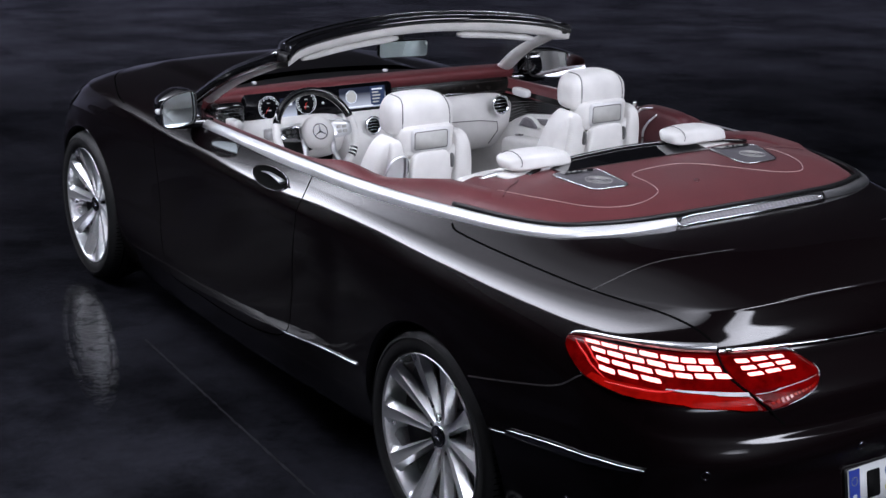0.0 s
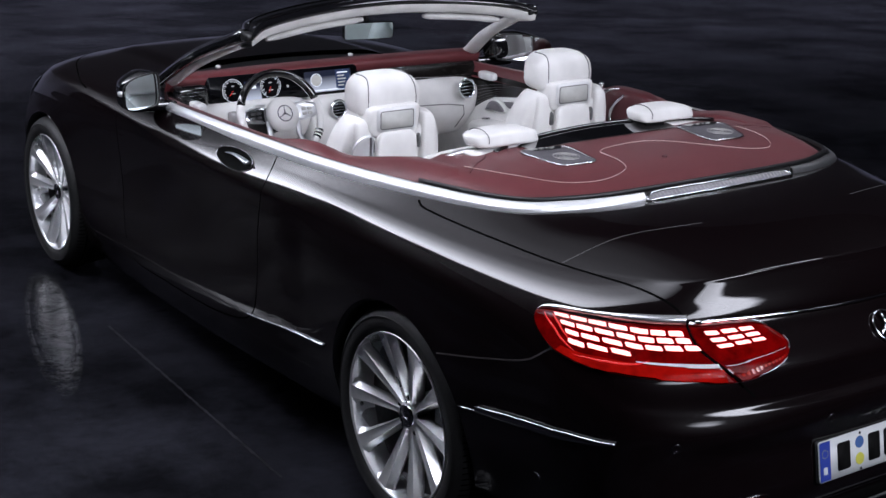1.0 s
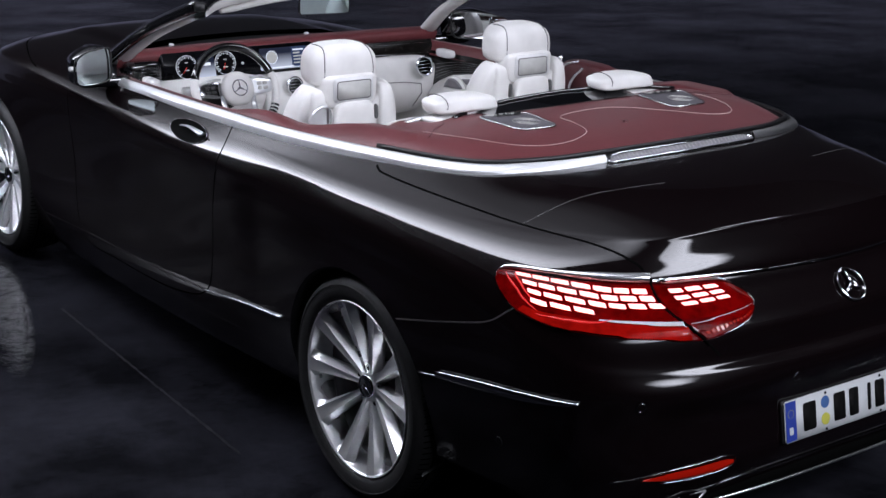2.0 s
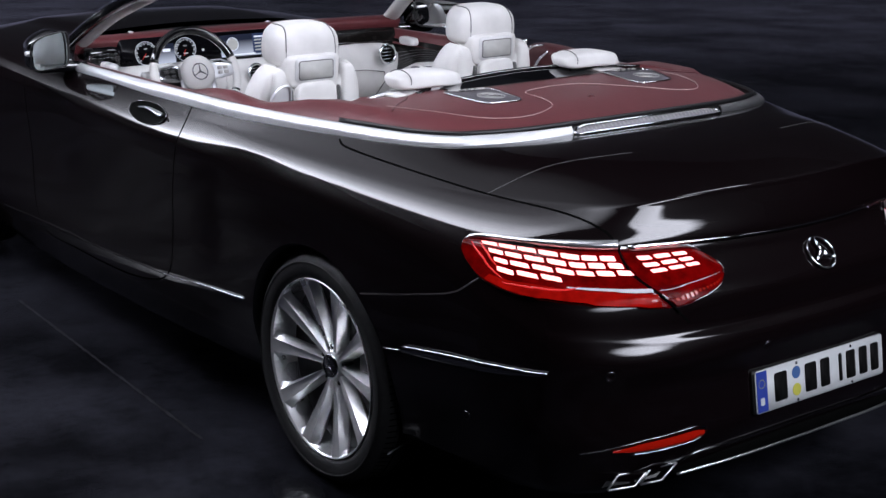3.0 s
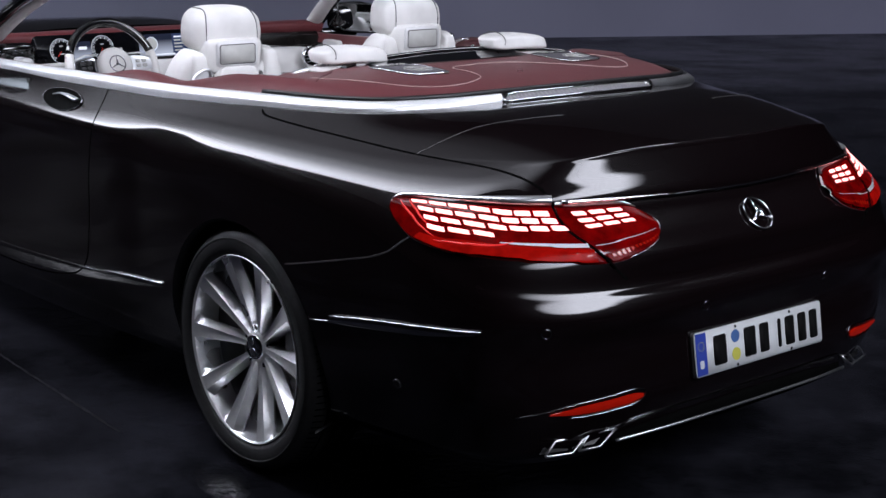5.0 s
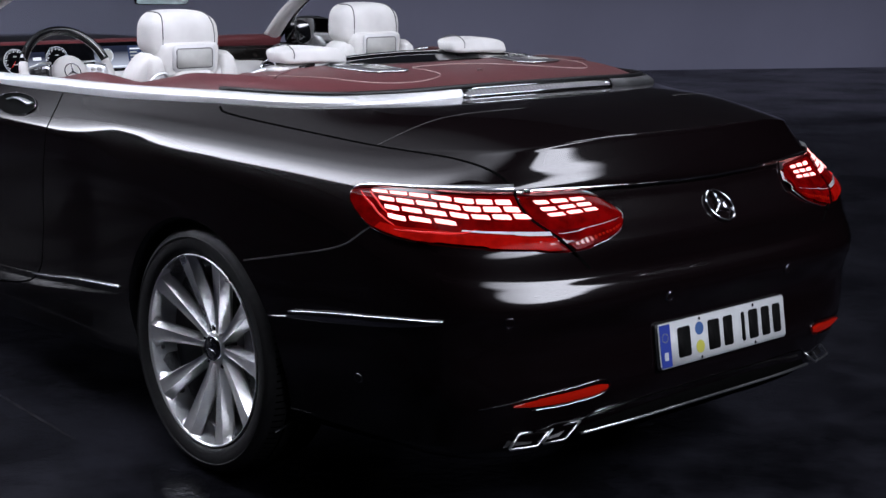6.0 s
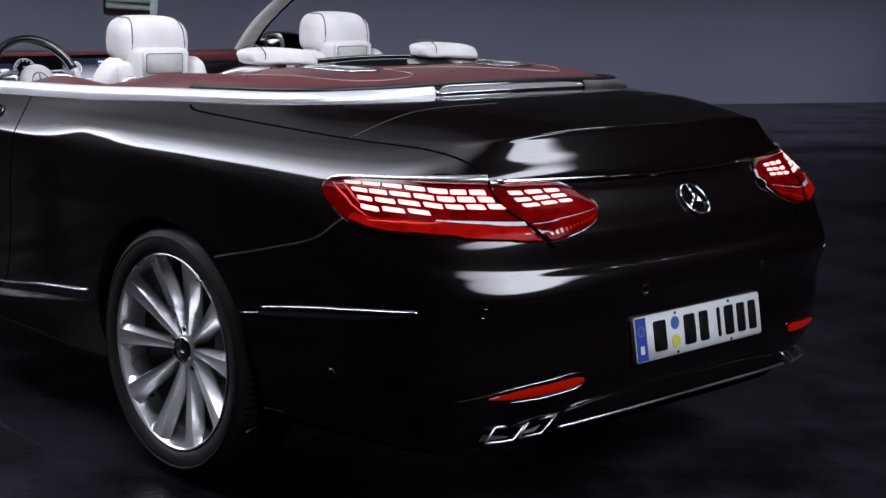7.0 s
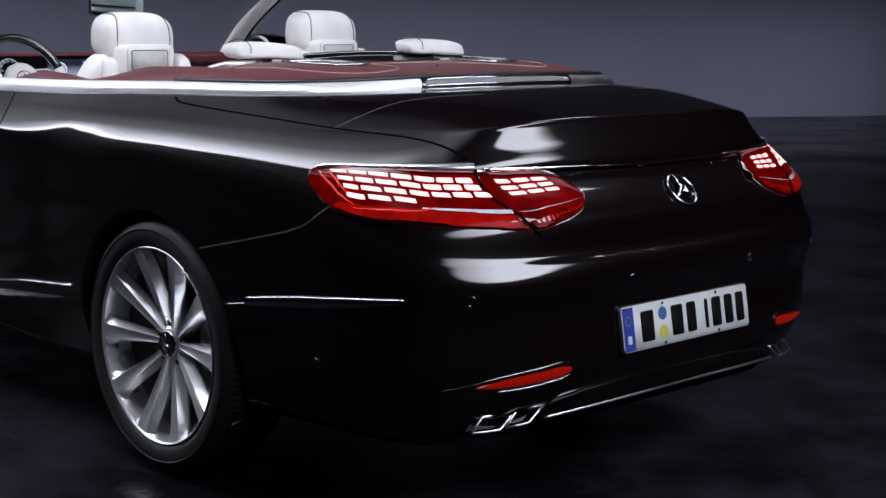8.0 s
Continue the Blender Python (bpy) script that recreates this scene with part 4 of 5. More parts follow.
for x0, x1 in ((-.194, -.136), (-.073, -.018), (-.010, .036), (.066, .088), (.097, .144), (.152, .195), (.202, .244)):
    part("dark_bar", slab(round_rect(x1 - x0 - .008, .076, .006), .0062, .0045, .0008, Matrix.Translation(((x0 + x1) / 2, 0, 0))), INK, plate)
for yy, mat, lab in ((.024, SEAL_BLUE, "blue round seal"), (-.022, SEAL_YELLOW, "yellow and silver round seal")):
    pts = [(.0165 * math.cos(a), .0165 * math.sin(a)) for a in (2 * math.pi * k / 24 for k in range(24))]
    part("seal", slab(pts, .0056, .0045, matrix=Matrix.Translation((-.103, yy, 0))), mat, plate, lab, smooth=False)
for xx, yy in ((-.103, .049), (-.103, -.049), (.12, .049), (.12, -.049)):
    part("plate_screw", slab([(.004 * math.cos(a), .004 * math.sin(a)) for a in (2 * math.pi * k / 12 for k in range(12))], .0075, .0045, matrix=Matrix.Translation((xx, yy, 0))), CHROME, plate, smooth=False)

for p in ((-.69, -.995, .616), (-.245, -1.117, .625), (-.811, -.643, .432), (.69, -.995, .616), (.245, -1.117, .625), (.811, -.643, .432)):
    c, nrm = on_body(p, .0008)
    m = nrm.to_track_quat("Z", "Y").to_matrix().to_4x4()
    m.translation = c
    sensor = new("parking_sensor")
    sensor.parent = car
    sensor.matrix_basis = m
    part("sensor_ring", tube([(.0118 * math.cos(a), .0118 * math.sin(a), 0) for a in (2 * math.pi * k / 28 for k in range(28))], .0013, 6, closed=True), CHROME_DARK, sensor)
    part("sensor_face", slab([(.0105 * math.cos(a), .0105 * math.sin(a)) for a in (2 * math.pi * k / 24 for k in range(24))], .001, -.001), PAINT, sensor, smooth=False)


def body_patch(upper, lower, lift, n=16, rows=5, bulge=.003):
    """A pad on the body skin between two lines."""
    up, lo = spline(upper, n), spline(lower, n)
    out = []
    for a, b in zip(up, lo):
        row = []
        for j in range(rows):
            t = j / (rows - 1)
            q, nn = on_body(a * (1 - t) + b * t)
            row.append(q + nn * (lift + bulge * (1 - (2 * t - 1) ** 2)))
        out.append(row)
    return out


def mirror_rows(rows):
    return [[Vector((-p.x, p.y, p.z)) for p in r] for r in rows]


REF_UP = [(-.66, -.99, .413), (-.60, -1.02, .424), (-.52, -1.05, .432), (-.45, -1.07, .438), (-.425, -1.075, .434)]
REF_LO = [(-.672, -1.0, .404), (-.61, -1.02, .402), (-.52, -1.05, .406), (-.455, -1.07, .412), (-.428, -1.075, .422)]
SLIT = [(-.735, -.95, .402), (-.69, -.98, .412), (-.62, -1.012, .428), (-.52, -1.05, .441), (-.44, -1.072, .448), (-.418, -1.078, .437), (-.43, -1.074, .415), (-.52, -1.05, .397), (-.62, -1.012, .393)]
for s in (0, 1):
    rows = body_patch(REF_UP, REF_LO, .003)
    part("rear_reflector", grid_mesh(mirror_rows(rows) if s else rows), REFLECTOR_GLOW, car, "narrow red reflector in the bumper, given a faint glow of its own")
    line = [on_body(p, .002)[0] for p in spline(SLIT, 8)]
    line = [Vector((-p.x, p.y, p.z)) for p in line] if s else line
    part("reflector_trim", tube(line, .0018, 6), CHROME_DARK, car)
    # fin on the bumper's flank
    up = [(-.885, -.422, .553), (-.869, -.577, .577), (-.855, -.76, .600), (-.812, -.906, .615)]
    lo = [(-.884, -.410, .532), (-.867, -.576, .552), (-.855, -.76, .578), (-.82, -.89, .603)]
    rows = body_patch(up, lo, .003, bulge=.004)
    part("bumper_fin", grid_mesh(mirror_rows(rows) if s else rows), CHROME_DARK, car, "slim dark chrome fin on the bumper")
    line = [on_body(p, .007)[0] for p in spline(up, 10)]
    line = [Vector((-p.x, p.y, p.z)) for p in line] if s else line
    part("fin_edge", tube(line, .0028, 6), CHROME, car, "bright upper edge of the fin")
    line = [on_body(p, .002)[0] for p in spline([(-.890, -.338, .5235), (-.885, -.412, .536)], 4)]
    line = [Vector((-p.x, p.y, p.z)) for p in line] if s else line
    part("fin_lead", tube(line, .002, 6), CHROME, car)
    # strip along the sill
    line = [on_body(p, .003)[0] for p in spline([(-.889, .953, .390), (-.889, .82, .405), (-.889, .697, .422), (-.89, .415, .450)], 10)]
    line = [Vector((-p.x, p.y, p.z)) for p in line] if s else line
    part("sill_strip", tube(line, [.0035 + .002 * (i / len(line)) for i in range(len(line))], 8), CHROME, car, "thin chrome strip on the sill")
    line = [on_body(p, .001)[0] for p in spline([(-.88, 2.45, .299), (-.887, 1.99, .329), (-.888, 1.434, .356), (-.889, .955, .390)], 10)]
    line = [Vector((-p.x, p.y, p.z)) for p in line] if s else line
    part("sill_crease", tube(line, .003, 6), PAINT, car)
    # tail pipe trims
    g = -1 if not s else 1
    for quad in ([(.660, -.980, .2945), (.585, -1.0, .294), (.537, -1.0, .331), (.626, -.980, .327)], [(.573, -1.005, .297), (.521, -1.03, .3055), (.468, -1.03, .341), (.537, -1.005, .332)]):
        corner = [Vector((g * x, y, z)) for x, y, z in quad]
        path = []
        for k in range(4):
            a, b = corner[k], corner[(k + 1) % 4]
            path += [a.lerp(b, t) for t in (.04, .5, .96)]
        part("tailpipe_trim", tube(path, .0030, 6, closed=True), SATIN, car, "chrome trapezoid tail pipe frame")
        bm = bmesh.new()
        bm.faces.new([bm.verts.new(c + Vector((0, .02, 0))) for c in corner])
        part("tailpipe_inside", bm, BLACK, car, smooth=False)

strip = [Vector(p) for p in spline([(-.472, -1.030, .311), (-.30, -1.062, .323), (-.096, -1.075, .329), (.096, -1.075, .329), (.30, -1.062, .323), (.472, -1.030, .311)], 10)]
part("diffuser_strip", tube([p + Vector((0, -.006, 0)) for p in strip], .0040, 8), SATIN, car, "bright chrome strip under the bumper")
rows = [[p + Vector((0, .012, .028)), p + Vector((0, .004, 0)), p + Vector((0, .05, -.045)), p + Vector((0, .25, -.06))] for p in [q + Vector((0, .004, -.002)) for q in strip]]
part("diffuser", grid_mesh(rows), GAP, car)
line = [on_body(p, .0015)[0] for p in spline([(-.465, -1.035, .330), (-.445, -1.045, .350), (-.417, -1.05, .363), (-.12, -1.08, .372), (.12, -1.08, .372), (.417, -1.05, .363), (.465, -1.035, .330)], 8)]
part("diffuser_line", tube(line, .0014, 6), CHROME_DARK, car)

# third brake lamp behind the deck, a framed lens in the line of the belt strip
bl = [p for p in belt_full if abs(p.x) <= .305 and p.y < 0]
ends = [min(1.0, .12 + (.305 - abs(p.x)) / .05) for p in bl]
upper = [p + Vector((0, -.018 + .026 * e, .002 + .016 * e)) for p, e in zip(bl, ends)]
lower = [p + Vector((0, -.018, .002)) for p in bl]
lamp3 = new("brake_lamp")
lamp3.parent = car
tagged(lamp3, "long third brake lamp in a bright frame")
part("frame", tube(upper + lower[::-1], .0040, 8, closed=True), CHROME, lamp3, "bright frame")
part("lens", grid_mesh([[a, a.lerp(b, .5) + Vector((0, -.002, .003)), b] for a, b in zip(upper, lower)]), MESH_DARK, lamp3, "grey ribbed lens")
for k in range(1, 40):
    i = k * (len(bl) - 1) / 40
    j = min(int(i), len(bl) - 2)
    a, b = (q[j].lerp(q[j + 1], i - j) for q in (upper, lower))
    part("lens_rib", tube([a.lerp(b, .30) + Vector((0, -.002, .005)), a.lerp(b, .78) + Vector((0, -.002, .0035))], .0010, 5), GREY_PANEL, lamp3)

# door handles in dished cups
for s in (-1, 1):
    hc = side_x(1.072, .920, s)
    hn = on_body(hc)[1]
    m = hn.to_track_quat("Z", "Y").to_matrix().to_4x4()
    rows = []
    for i in range(33):
        a = 2 * math.pi * i / 32
        row = []
        for rr, lift in ((1.0, .0025), (.93, .001), (.0, .0035)):
            q, nn = on_body((hc.x, 1.072 + .135 * rr * math.cos(a), .920 + .044 * rr * math.sin(a)))
            row.append(q + nn * lift)
        rows.append(row)
    hd = new("door_handle")
    hd.parent = car
    tagged(hd, "chrome door handle over a dished black cup")
    part("cup", grid_mesh(rows), CUP_BLACK, hd)
    rim_pts = [on_body((hc.x, 1.072 + .136 * math.cos(a), .920 + .045 * math.sin(a)), .0035)[0] for a in (2 * math.pi * k / 40 for k in range(40))]
    part("cup_rim", tube(rim_pts, .0012, 6, closed=True), CHROME_DARK, hd)
    bar = [on_body((hc.x, y, z), l)[0] for y, z, l in ((1.13, .926, .010), (1.06, .932, .022), (1.0, .930, .024), (.958, .924, .012))]
    part("grip", tube([Vector(p) for p in spline([tuple(b) for b in bar], 6)], [.003 + .011 * i / 18 for i in range(19)], 12, flat=.45), SATIN, hd, "bright satin grip")

# door mirrors
for s, c, hw, hh in ((-1, (-.912, 1.80, 1.034), .074, .074), (1, (.945, 1.86, 1.052), .150, .070)):
    mir = new("door_mirror")
    mir.parent = car
    tagged(mir, "black door mirror with chrome-edged glass")
    mir.matrix_basis = pose(*c, -6, 0, 12 * s if s < 0 else -12)

    def shape(p, hw=hw, hh=hh, s=s):
        k = p.y / .08
        taper = 1 - .35 * max(0, k) ** 2
        out = max(0.0, p.x * s / hw)
        return (p.x * taper + .012 * s * k, p.y + .05, p.z * taper * (1 - .32 * out * (p.z > 0)) - .010 * out)
    part("housing", soft_box(hw, .08, hh, .55, 36, 22, shape), GLOSS_BLACK, mir, "gloss black mirror housing")
    glass_at = [Vector((s * hw * .92 * a, hh * .92 * b, 0)) for a, b in ((.98, -.80), (.80, -1), (-.75, -.84), (-.92, -.66), (-.95, .80), (-.82, .93), (.55, .58), (.92, .22))]
    glass_at = [Vector(p) for p in spline([tuple(p) for p in glass_at + glass_at[:1]], 5)][:-1]
    pts = [(p.x, p.y) for p in glass_at]
    bm = slab(pts, .002, -.002, matrix=Matrix.Rotation(radians(90), 4, "X"))
    ob = part("mirror_glass", bm, MIRROR if s < 0 else MIRROR_DIM, mir, "mirror glass", smooth=False)
    ob.location = (0, -.046, 0)
    ob.rotation_euler = (radians(-2 if s < 0 else 2), 0, radians(15 if s < 0 else -17))
    edge = [Vector((p.x * 1.02, -.044, p.y * 1.02)) for p in glass_at]
    if s < 0:
        part("indicator", soft_box(.014, .03, .010, .6, 16, 10, center=(-hw * .93, -.01, -.012)), WHITE_TRIM, mir, "pale indicator lens")
    part("glass_frame", tube(edge, .0035, 6, closed=True, up=(0, 1, 0)), BLACK, mir)
    part("mirror_foot", soft_box(.10, .035, .022, .5, 16, 10, center=(-s * (hw * .75), .05, -hh * .92)), GLOSS_BLACK, mir)

# ---------------------------------------------------------------- cabin: deck, rails, inner walls


def belt_x(y):
    """Half width and height of the belt line at a length."""
    pts = belt
    for a, b in zip(pts, pts[1:]):
        if a[1] >= y >= b[1]:
            f = (a[1] - y) / max(1e-6, a[1] - b[1])
            return abs(a[0] * (1 - f) + b[0] * f), a[2] * (1 - f) + b[2] * f
    return abs(pts[0][0]), pts[0][2]


# black gasket inside the strip and the red deck
rear = [Vector(p) for p in belt if p[1] < .13]
rear = rear + [Vector((-p.x, p.y, p.z)) for p in rear[-2::-1]]


def inset(P, d, dz):
    out = []
    for i, p in enumerate(P):
        t = (P[min(i + 1, len(P) - 1)] - P[max(i - 1, 0)]).normalized()
        n = Vector((t.y, -t.x, 0)).normalized()
        if n.dot(Vector((0, .3, 0)) - Vector((p.x, p.y, 0))) < 0:
            n = -n
        out.append(p + n * d + Vector((0, 0, dz)))
    return out


part("deck_gasket", grid_mesh([[a, b, c, d] for a, b, c, d in zip(inset(rear, .012, .006), inset(rear, .022, .014), inset(rear, .038, .014), inset(rear, .05, .0))]), BLACK, car, "black gasket round the deck")
part("deck_seal", tube(inset(rear, .029, .023), .0075, 8), BLACK, car, "black rubber bead between the deck and the bright strip")
nrear = len(rear)
R0 = inset(rear, .040, .012)
deck_rows = []
for i, p in enumerate(R0):
    u = i / (nrear - 1)
    fx = -.61 + 1.22 * u
    fy = .135 + .06 * (1 - (fx / .61) ** 2) + .13 * max(0.0, min(1.0, (abs(fx) - .40) / .14)) ** 2
    row = []
    for j in range(25):
        v = j / 24
        q = p.lerp(Vector((fx, fy, p.z)), v)
        rise = 1 - (1 - min(1, v / .45)) ** 2.2
        q.z = p.z + (1.088 - .028 * max(0.0, min(1.0, (abs(fx) - .44) / .16)) * v - p.z) * rise + .006 * math.exp(-((abs(q.x) - .33) / .18) ** 2 - ((q.y - .0) / .16) ** 2)
        row.append(q)
    row += [Vector((fx, fy + .012, row[-1].z - .006)), Vector((fx, fy + .018, row[-1].z - .03)), Vector((fx, fy + .02, .75))]
    deck_rows.append(row)
part("deck_cover", grid_mesh(deck_rows), RED, car, "bordeaux red leather deck behind the seats")
DECK_BVH = BVHTree.FromPolygons([p for r in deck_rows for p in r], [(i * 28 + j, i * 28 + j + 1, (i + 1) * 28 + j + 1, (i + 1) * 28 + j) for i in range(nrear - 1) for j in range(27)])


def on_deck(x, y, lift=0.0):
    h = DECK_BVH.ray_cast(Vector((x, y, 2)), Vector((0, 0, -1)))
    return Vector((x, y, (h[0].z if h[0] else 1.088) + lift))


# stitched seam across the deck
ST = [(-.60, .07), (-.55, -.09), (-.46, -.205), (-.37, -.245), (-.28, -.24), (-.19, -.19), (-.155, -.10), (-.14, -.01), (-.06, .03), (.085, .035), (.15, -.01), (.21, -.09), (.31, -.19), (.40, -.205), (.46, -.15), (.50, -.03), (.505, .05)]
line = [on_deck(p[0], p[1], .0012) for p in spline([(a, b, 0) for a, b in ST], 6)]
part("deck_seam", tube(line, .0011, 5), THREAD, car, "pale stitched seam")
for s in (-1, 1):
    line = [on_deck(s * p[0], p[1], .001) for p in spline([(.63, .0, 0), (.56, .07, 0), (.50, .11, 0), (.47, .15, 0)], 6)]
    part("deck_fold", tube(line, .0018, 5), RED_DARK, car)
part("deck_knob", lathe([(0, 0), (0, .008), (.006, .009)], (0, 0, 0), 14), RED_DARK, car).matrix_basis = Matrix.Translation(on_deck(0, -.152, .006)) @ Matrix.Rotation(radians(90), 4, "Y")

# loudspeakers set in the deck
for s, quad in ((-1, [(-.381, .104), (-.198, .094), (-.235, -.118), (-.375, -.108)]), (1, [(.302, .131), (.510, .121), (.405, -.10), (.262, -.095)])):
    spk = new("deck_loudspeaker")
    spk.parent = car
    tagged(spk, "grey mesh loudspeaker with chrome rim in the deck")
    c = [Vector((x, y, 0)) for x, y in quad]
    ring = []
    for k in range(4):
        a, b, p = c[k - 1], c[(k + 1) % 4], c[k]
        q0, q1 = p + (a - p).normalized() * .035, p + (b - p).normalized() * .035
        for t in (0, .25, .5, .75, 1):
            ring.append(q0.lerp(p, t).lerp(p.lerp(q1, t), t))
    mid = sum(ring, Vector()) / len(ring)
    rim_line = [on_deck(p.x, p.y, .004) for p in ring]
    part("rim", tube(rim_line, .0024, 6, closed=True), CHROME, spk)
    rows = [[on_deck(*(mid + (p - mid) * k).xy, .0035 + .004 * (1 - k)) for k in (1.0, .66, .33, .02)] for p in ring + ring[:1]]
    part("grille", grid_mesh(rows), MESH_DARK, spk)
    front = [on_deck(*c[0].lerp(c[1], t).lerp(mid, f).xy, .0078) for f in (.06, .36) for t in np.linspace(.08, .92, 8)]
    part("front_band", grid_mesh([front[:8], front[8:]]), GLOSS_BLACK, spk, "gloss black band")
    bars = [(.25, .06), (.36, .10), (.52, .05), (.62, .12)]
    for t, w in bars:
        a = c[0].lerp(c[1], t).lerp(mid, .2)
        b = c[0].lerp(c[1], t + w).lerp(mid, .2)
        part("lettering_bar", tube([on_deck(*a.xy, .009), on_deck(*b.xy, .009)], .0016, 5), GREY_PANEL, spk)
    for rr in (.012, .022, .032, .042):
        circ = [on_deck(mid.x + rr * math.cos(a), mid.y - .03 + rr * math.sin(a), .008) for a in (2 * math.pi * k / 28 for k in range(28))]
        part("grille_ring", tube(circ, .0009, 5, closed=True), GREY_PANEL, spk)

# wind deflector rail and smoked pane between deck and rear seats
rail = [Vector(p) for p in spline([(-.43, .150, 1.088), (-.33, .190, 1.097), (-.22, .208, 1.104), (0, .222, 1.111), (.20, .216, 1.110), (.36, .20, 1.102), (.52, .17, 1.088)], 8)]
part("deflector_rail", tube(rail, .009, 8, flat=.8), GLOSS_BLACK, car, "gloss black wind deflector rail")
pane = [[p + Vector((0, -.006, -.002)), p.lerp(on_deck(p.x, p.y - .09, .004), .5) + Vector((0, 0, -.001)), on_deck(p.x, p.y - .09, .004)] for p in rail[8:38]]
part("deflector_pane", grid_mesh(pane), GLOSS_BLACK, car, "dark smoked pane of the wind deflector")
line = [Vector(p) for p in spline([(-.60, .275, 1.045), (-.547, .243, 1.066), (-.499, .221, 1.084), (-.43, .198, 1.094)], 6)]
part("corner_trim", tube(line, [.004 + .010 * math.sin(math.pi * i / (len(line) - 1)) for i in range(len(line))], 8, flat=.6), SATIN, car, "chrome corner trim of the deck")
line = [Vector(p) for p in spline([(-.47, .182, 1.088), (-.343, .176, 1.094), (-.25, .186, 1.094)], 8)]
part("seat_rail", tube(line, .0075, 8), WHITE_TRIM, car, "white edge rail behind the rear seat")

# inner walls: red top rail, dark wood band, white lower panel
for s in (-1, 1):
    rows_red, rows_wood, rows_white, rows_top = [], [], [], []
    for i in range(49):
        y = 2.02 - (2.02 + .12) * i / 48
        bx, bz = belt_x(y)
        X = lambda d, z: Vector((s * (bx - d), y, z))
        hump = .014 + .030 * math.exp(-((y - .74) / .14) ** 2) + .045 * min(1.0, max(0.0, (.56 - y) / .26)) * min(1.0, max(0.0, (y + .10) / .16))
        if s > 0:
            hump += .020 * min(1.0, max(0.0, (y - .95) / .3))
        wd = .062 + .098 * max(0.0, min(1.0, (.86 - y) / .5))
        rows_red.append([X(.026, bz + .004), X(.030, bz + .013), X(wd * .55, bz + hump), X(wd * .85, bz + hump * .9), X(wd, bz + hump * (.3 + .6 * min(1.0, max(0.0, (.56 - y) / .26)))), X(wd + .012, bz - .014), X(max(.085, wd), bz - .026)])
        if s > 0:
            foot = float(np.interp(y, (1.2, 1.48, 1.67, 1.765, 1.83, 2.02), (.915, .907, .875, .832, .79, .72)))
            top = bz - .004 - .02 * max(0.0, (1.6 - y) / .4) * (y > 1.15)
            rows_wood.append([X(.075, top), X(.085, top * .7 + foot * .3), X(.105, top * .3 + foot * .7), X(.12, foot)])
            rows_white.append([X(.118, foot + .002), X(.132, foot - .035), X(.138, foot - .12), X(.10, .35)])
        else:
            rows_wood.append([X(.085, bz - .024), X(.105, bz - .055), X(.135, bz - .12), X(.135, bz - .155)])
            rows_white.append([X(.132, bz - .153), X(.10, bz - .2), X(.095, bz - .35), X(.09, .35)])
        rows_top.append([X(.000, bz + .008), X(.008, bz + .015), X(.024, bz + .017), X(.032, bz + .010)])
    part("door_top_rail", grid_mesh(rows_red), RED, car, "red leather along the cabin edge")
    part("wood_band", grid_mesh(rows_wood[:22]), WOOD, car, "dark gloss wood band")
    part("red_band", grid_mesh(rows_wood[21:]), RED_DARK, car)
    part("door_panel", grid_mesh(rows_white), WHITE, car, "white leather door panel")
    part("belt_gasket", grid_mesh(rows_top), BLACK, car)
    # ribs in the wood band
    for k in range(6):
        line = [r[1].lerp(r[3], (k + .5) / 6) + Vector((-s * .002, 0, 0)) for r in rows_wood[2:21]]
        part("wood_rib", tube(line, .0014, 5), CHROME_DARK, car)
    # door loudspeaker grilles, armrest pod with its switch, and the inner handle
    for name, quad in (("door_loudspeaker", ((1.709, .818), (1.669, .862), (1.612, .866), (1.560, .832))), ("door_grille", ((1.576, .876), (1.474, .884), (1.478, .864), (1.536, .853)))):
        mid_y, mid_z = sum(q[0] for q in quad) / 4, sum(q[1] for q in quad) / 4
        ring = spline([(0, q[0], q[1]) for q in quad + quad[:1]], 6)[:-1]
        for grow, lift, mat, lab in ((1.10, .0, WHITE, ""), (.92, .004, MESH_DARK, "grey door loudspeaker grille")):
            rows = [[Vector((s * (.672 - lift - .010 * (k < .99)), mid_y + (p[1] - mid_y) * grow * k, mid_z + (p[2] - mid_z) * grow * k)) for k in (1.0, .96, .5, .02)] for p in list(ring) + [ring[0]]]
            part(name if lab else "grille_surround", grid_mesh(rows), mat, car, lab)
    part("door_armrest", soft_box(.065, .28, .052, .45, 28, 16, lambda p: (p.x, p.y, p.z - .02 * max(0.0, p.y / .28)), (s * .64, 1.47, .745)), WHITE, car, "white padded door armrest")
    m2 = Matrix.Translation((s * .63, 1.655, .789)) @ Euler((radians(-8), 0, 0)).to_matrix().to_4x4()
    part("window_switch", slab(round_rect(.022, .040, .005), .003, -.004, .001, m2), CHROME_DARK, car, "small chrome window switch")
    part("door_handle_inner", soft_box(.020, .056, .018, .5, 20, 12, center=(s * .695, 1.74, .957)), WHITE_TRIM, car, "white inner door handle")

# quarter trims beside the rear seat: chrome hooks and red side pad
part("side_pad", soft_box(.05, .15, .10, .5, 24, 14, center=(.70, .80, .965)), RED_DARK, car, "red leather side pad by the rear seat")
for pts in ([(.66, .921, .94), (.66, .918, 1.021), (.66, .883, 1.051), (.67, .834, 1.062)], [(.645, .853, .90), (.645, .850, .970), (.645, .825, 1.010), (.655, .79, 1.045)]):
    line = spline(pts, 6)
    part("chrome_hook", tube([Vector(p) for p in line], [.008 - .005 * abs(i / 18 - .4) for i in range(len(line))], 8), CHROME, car, "chrome trim arch")
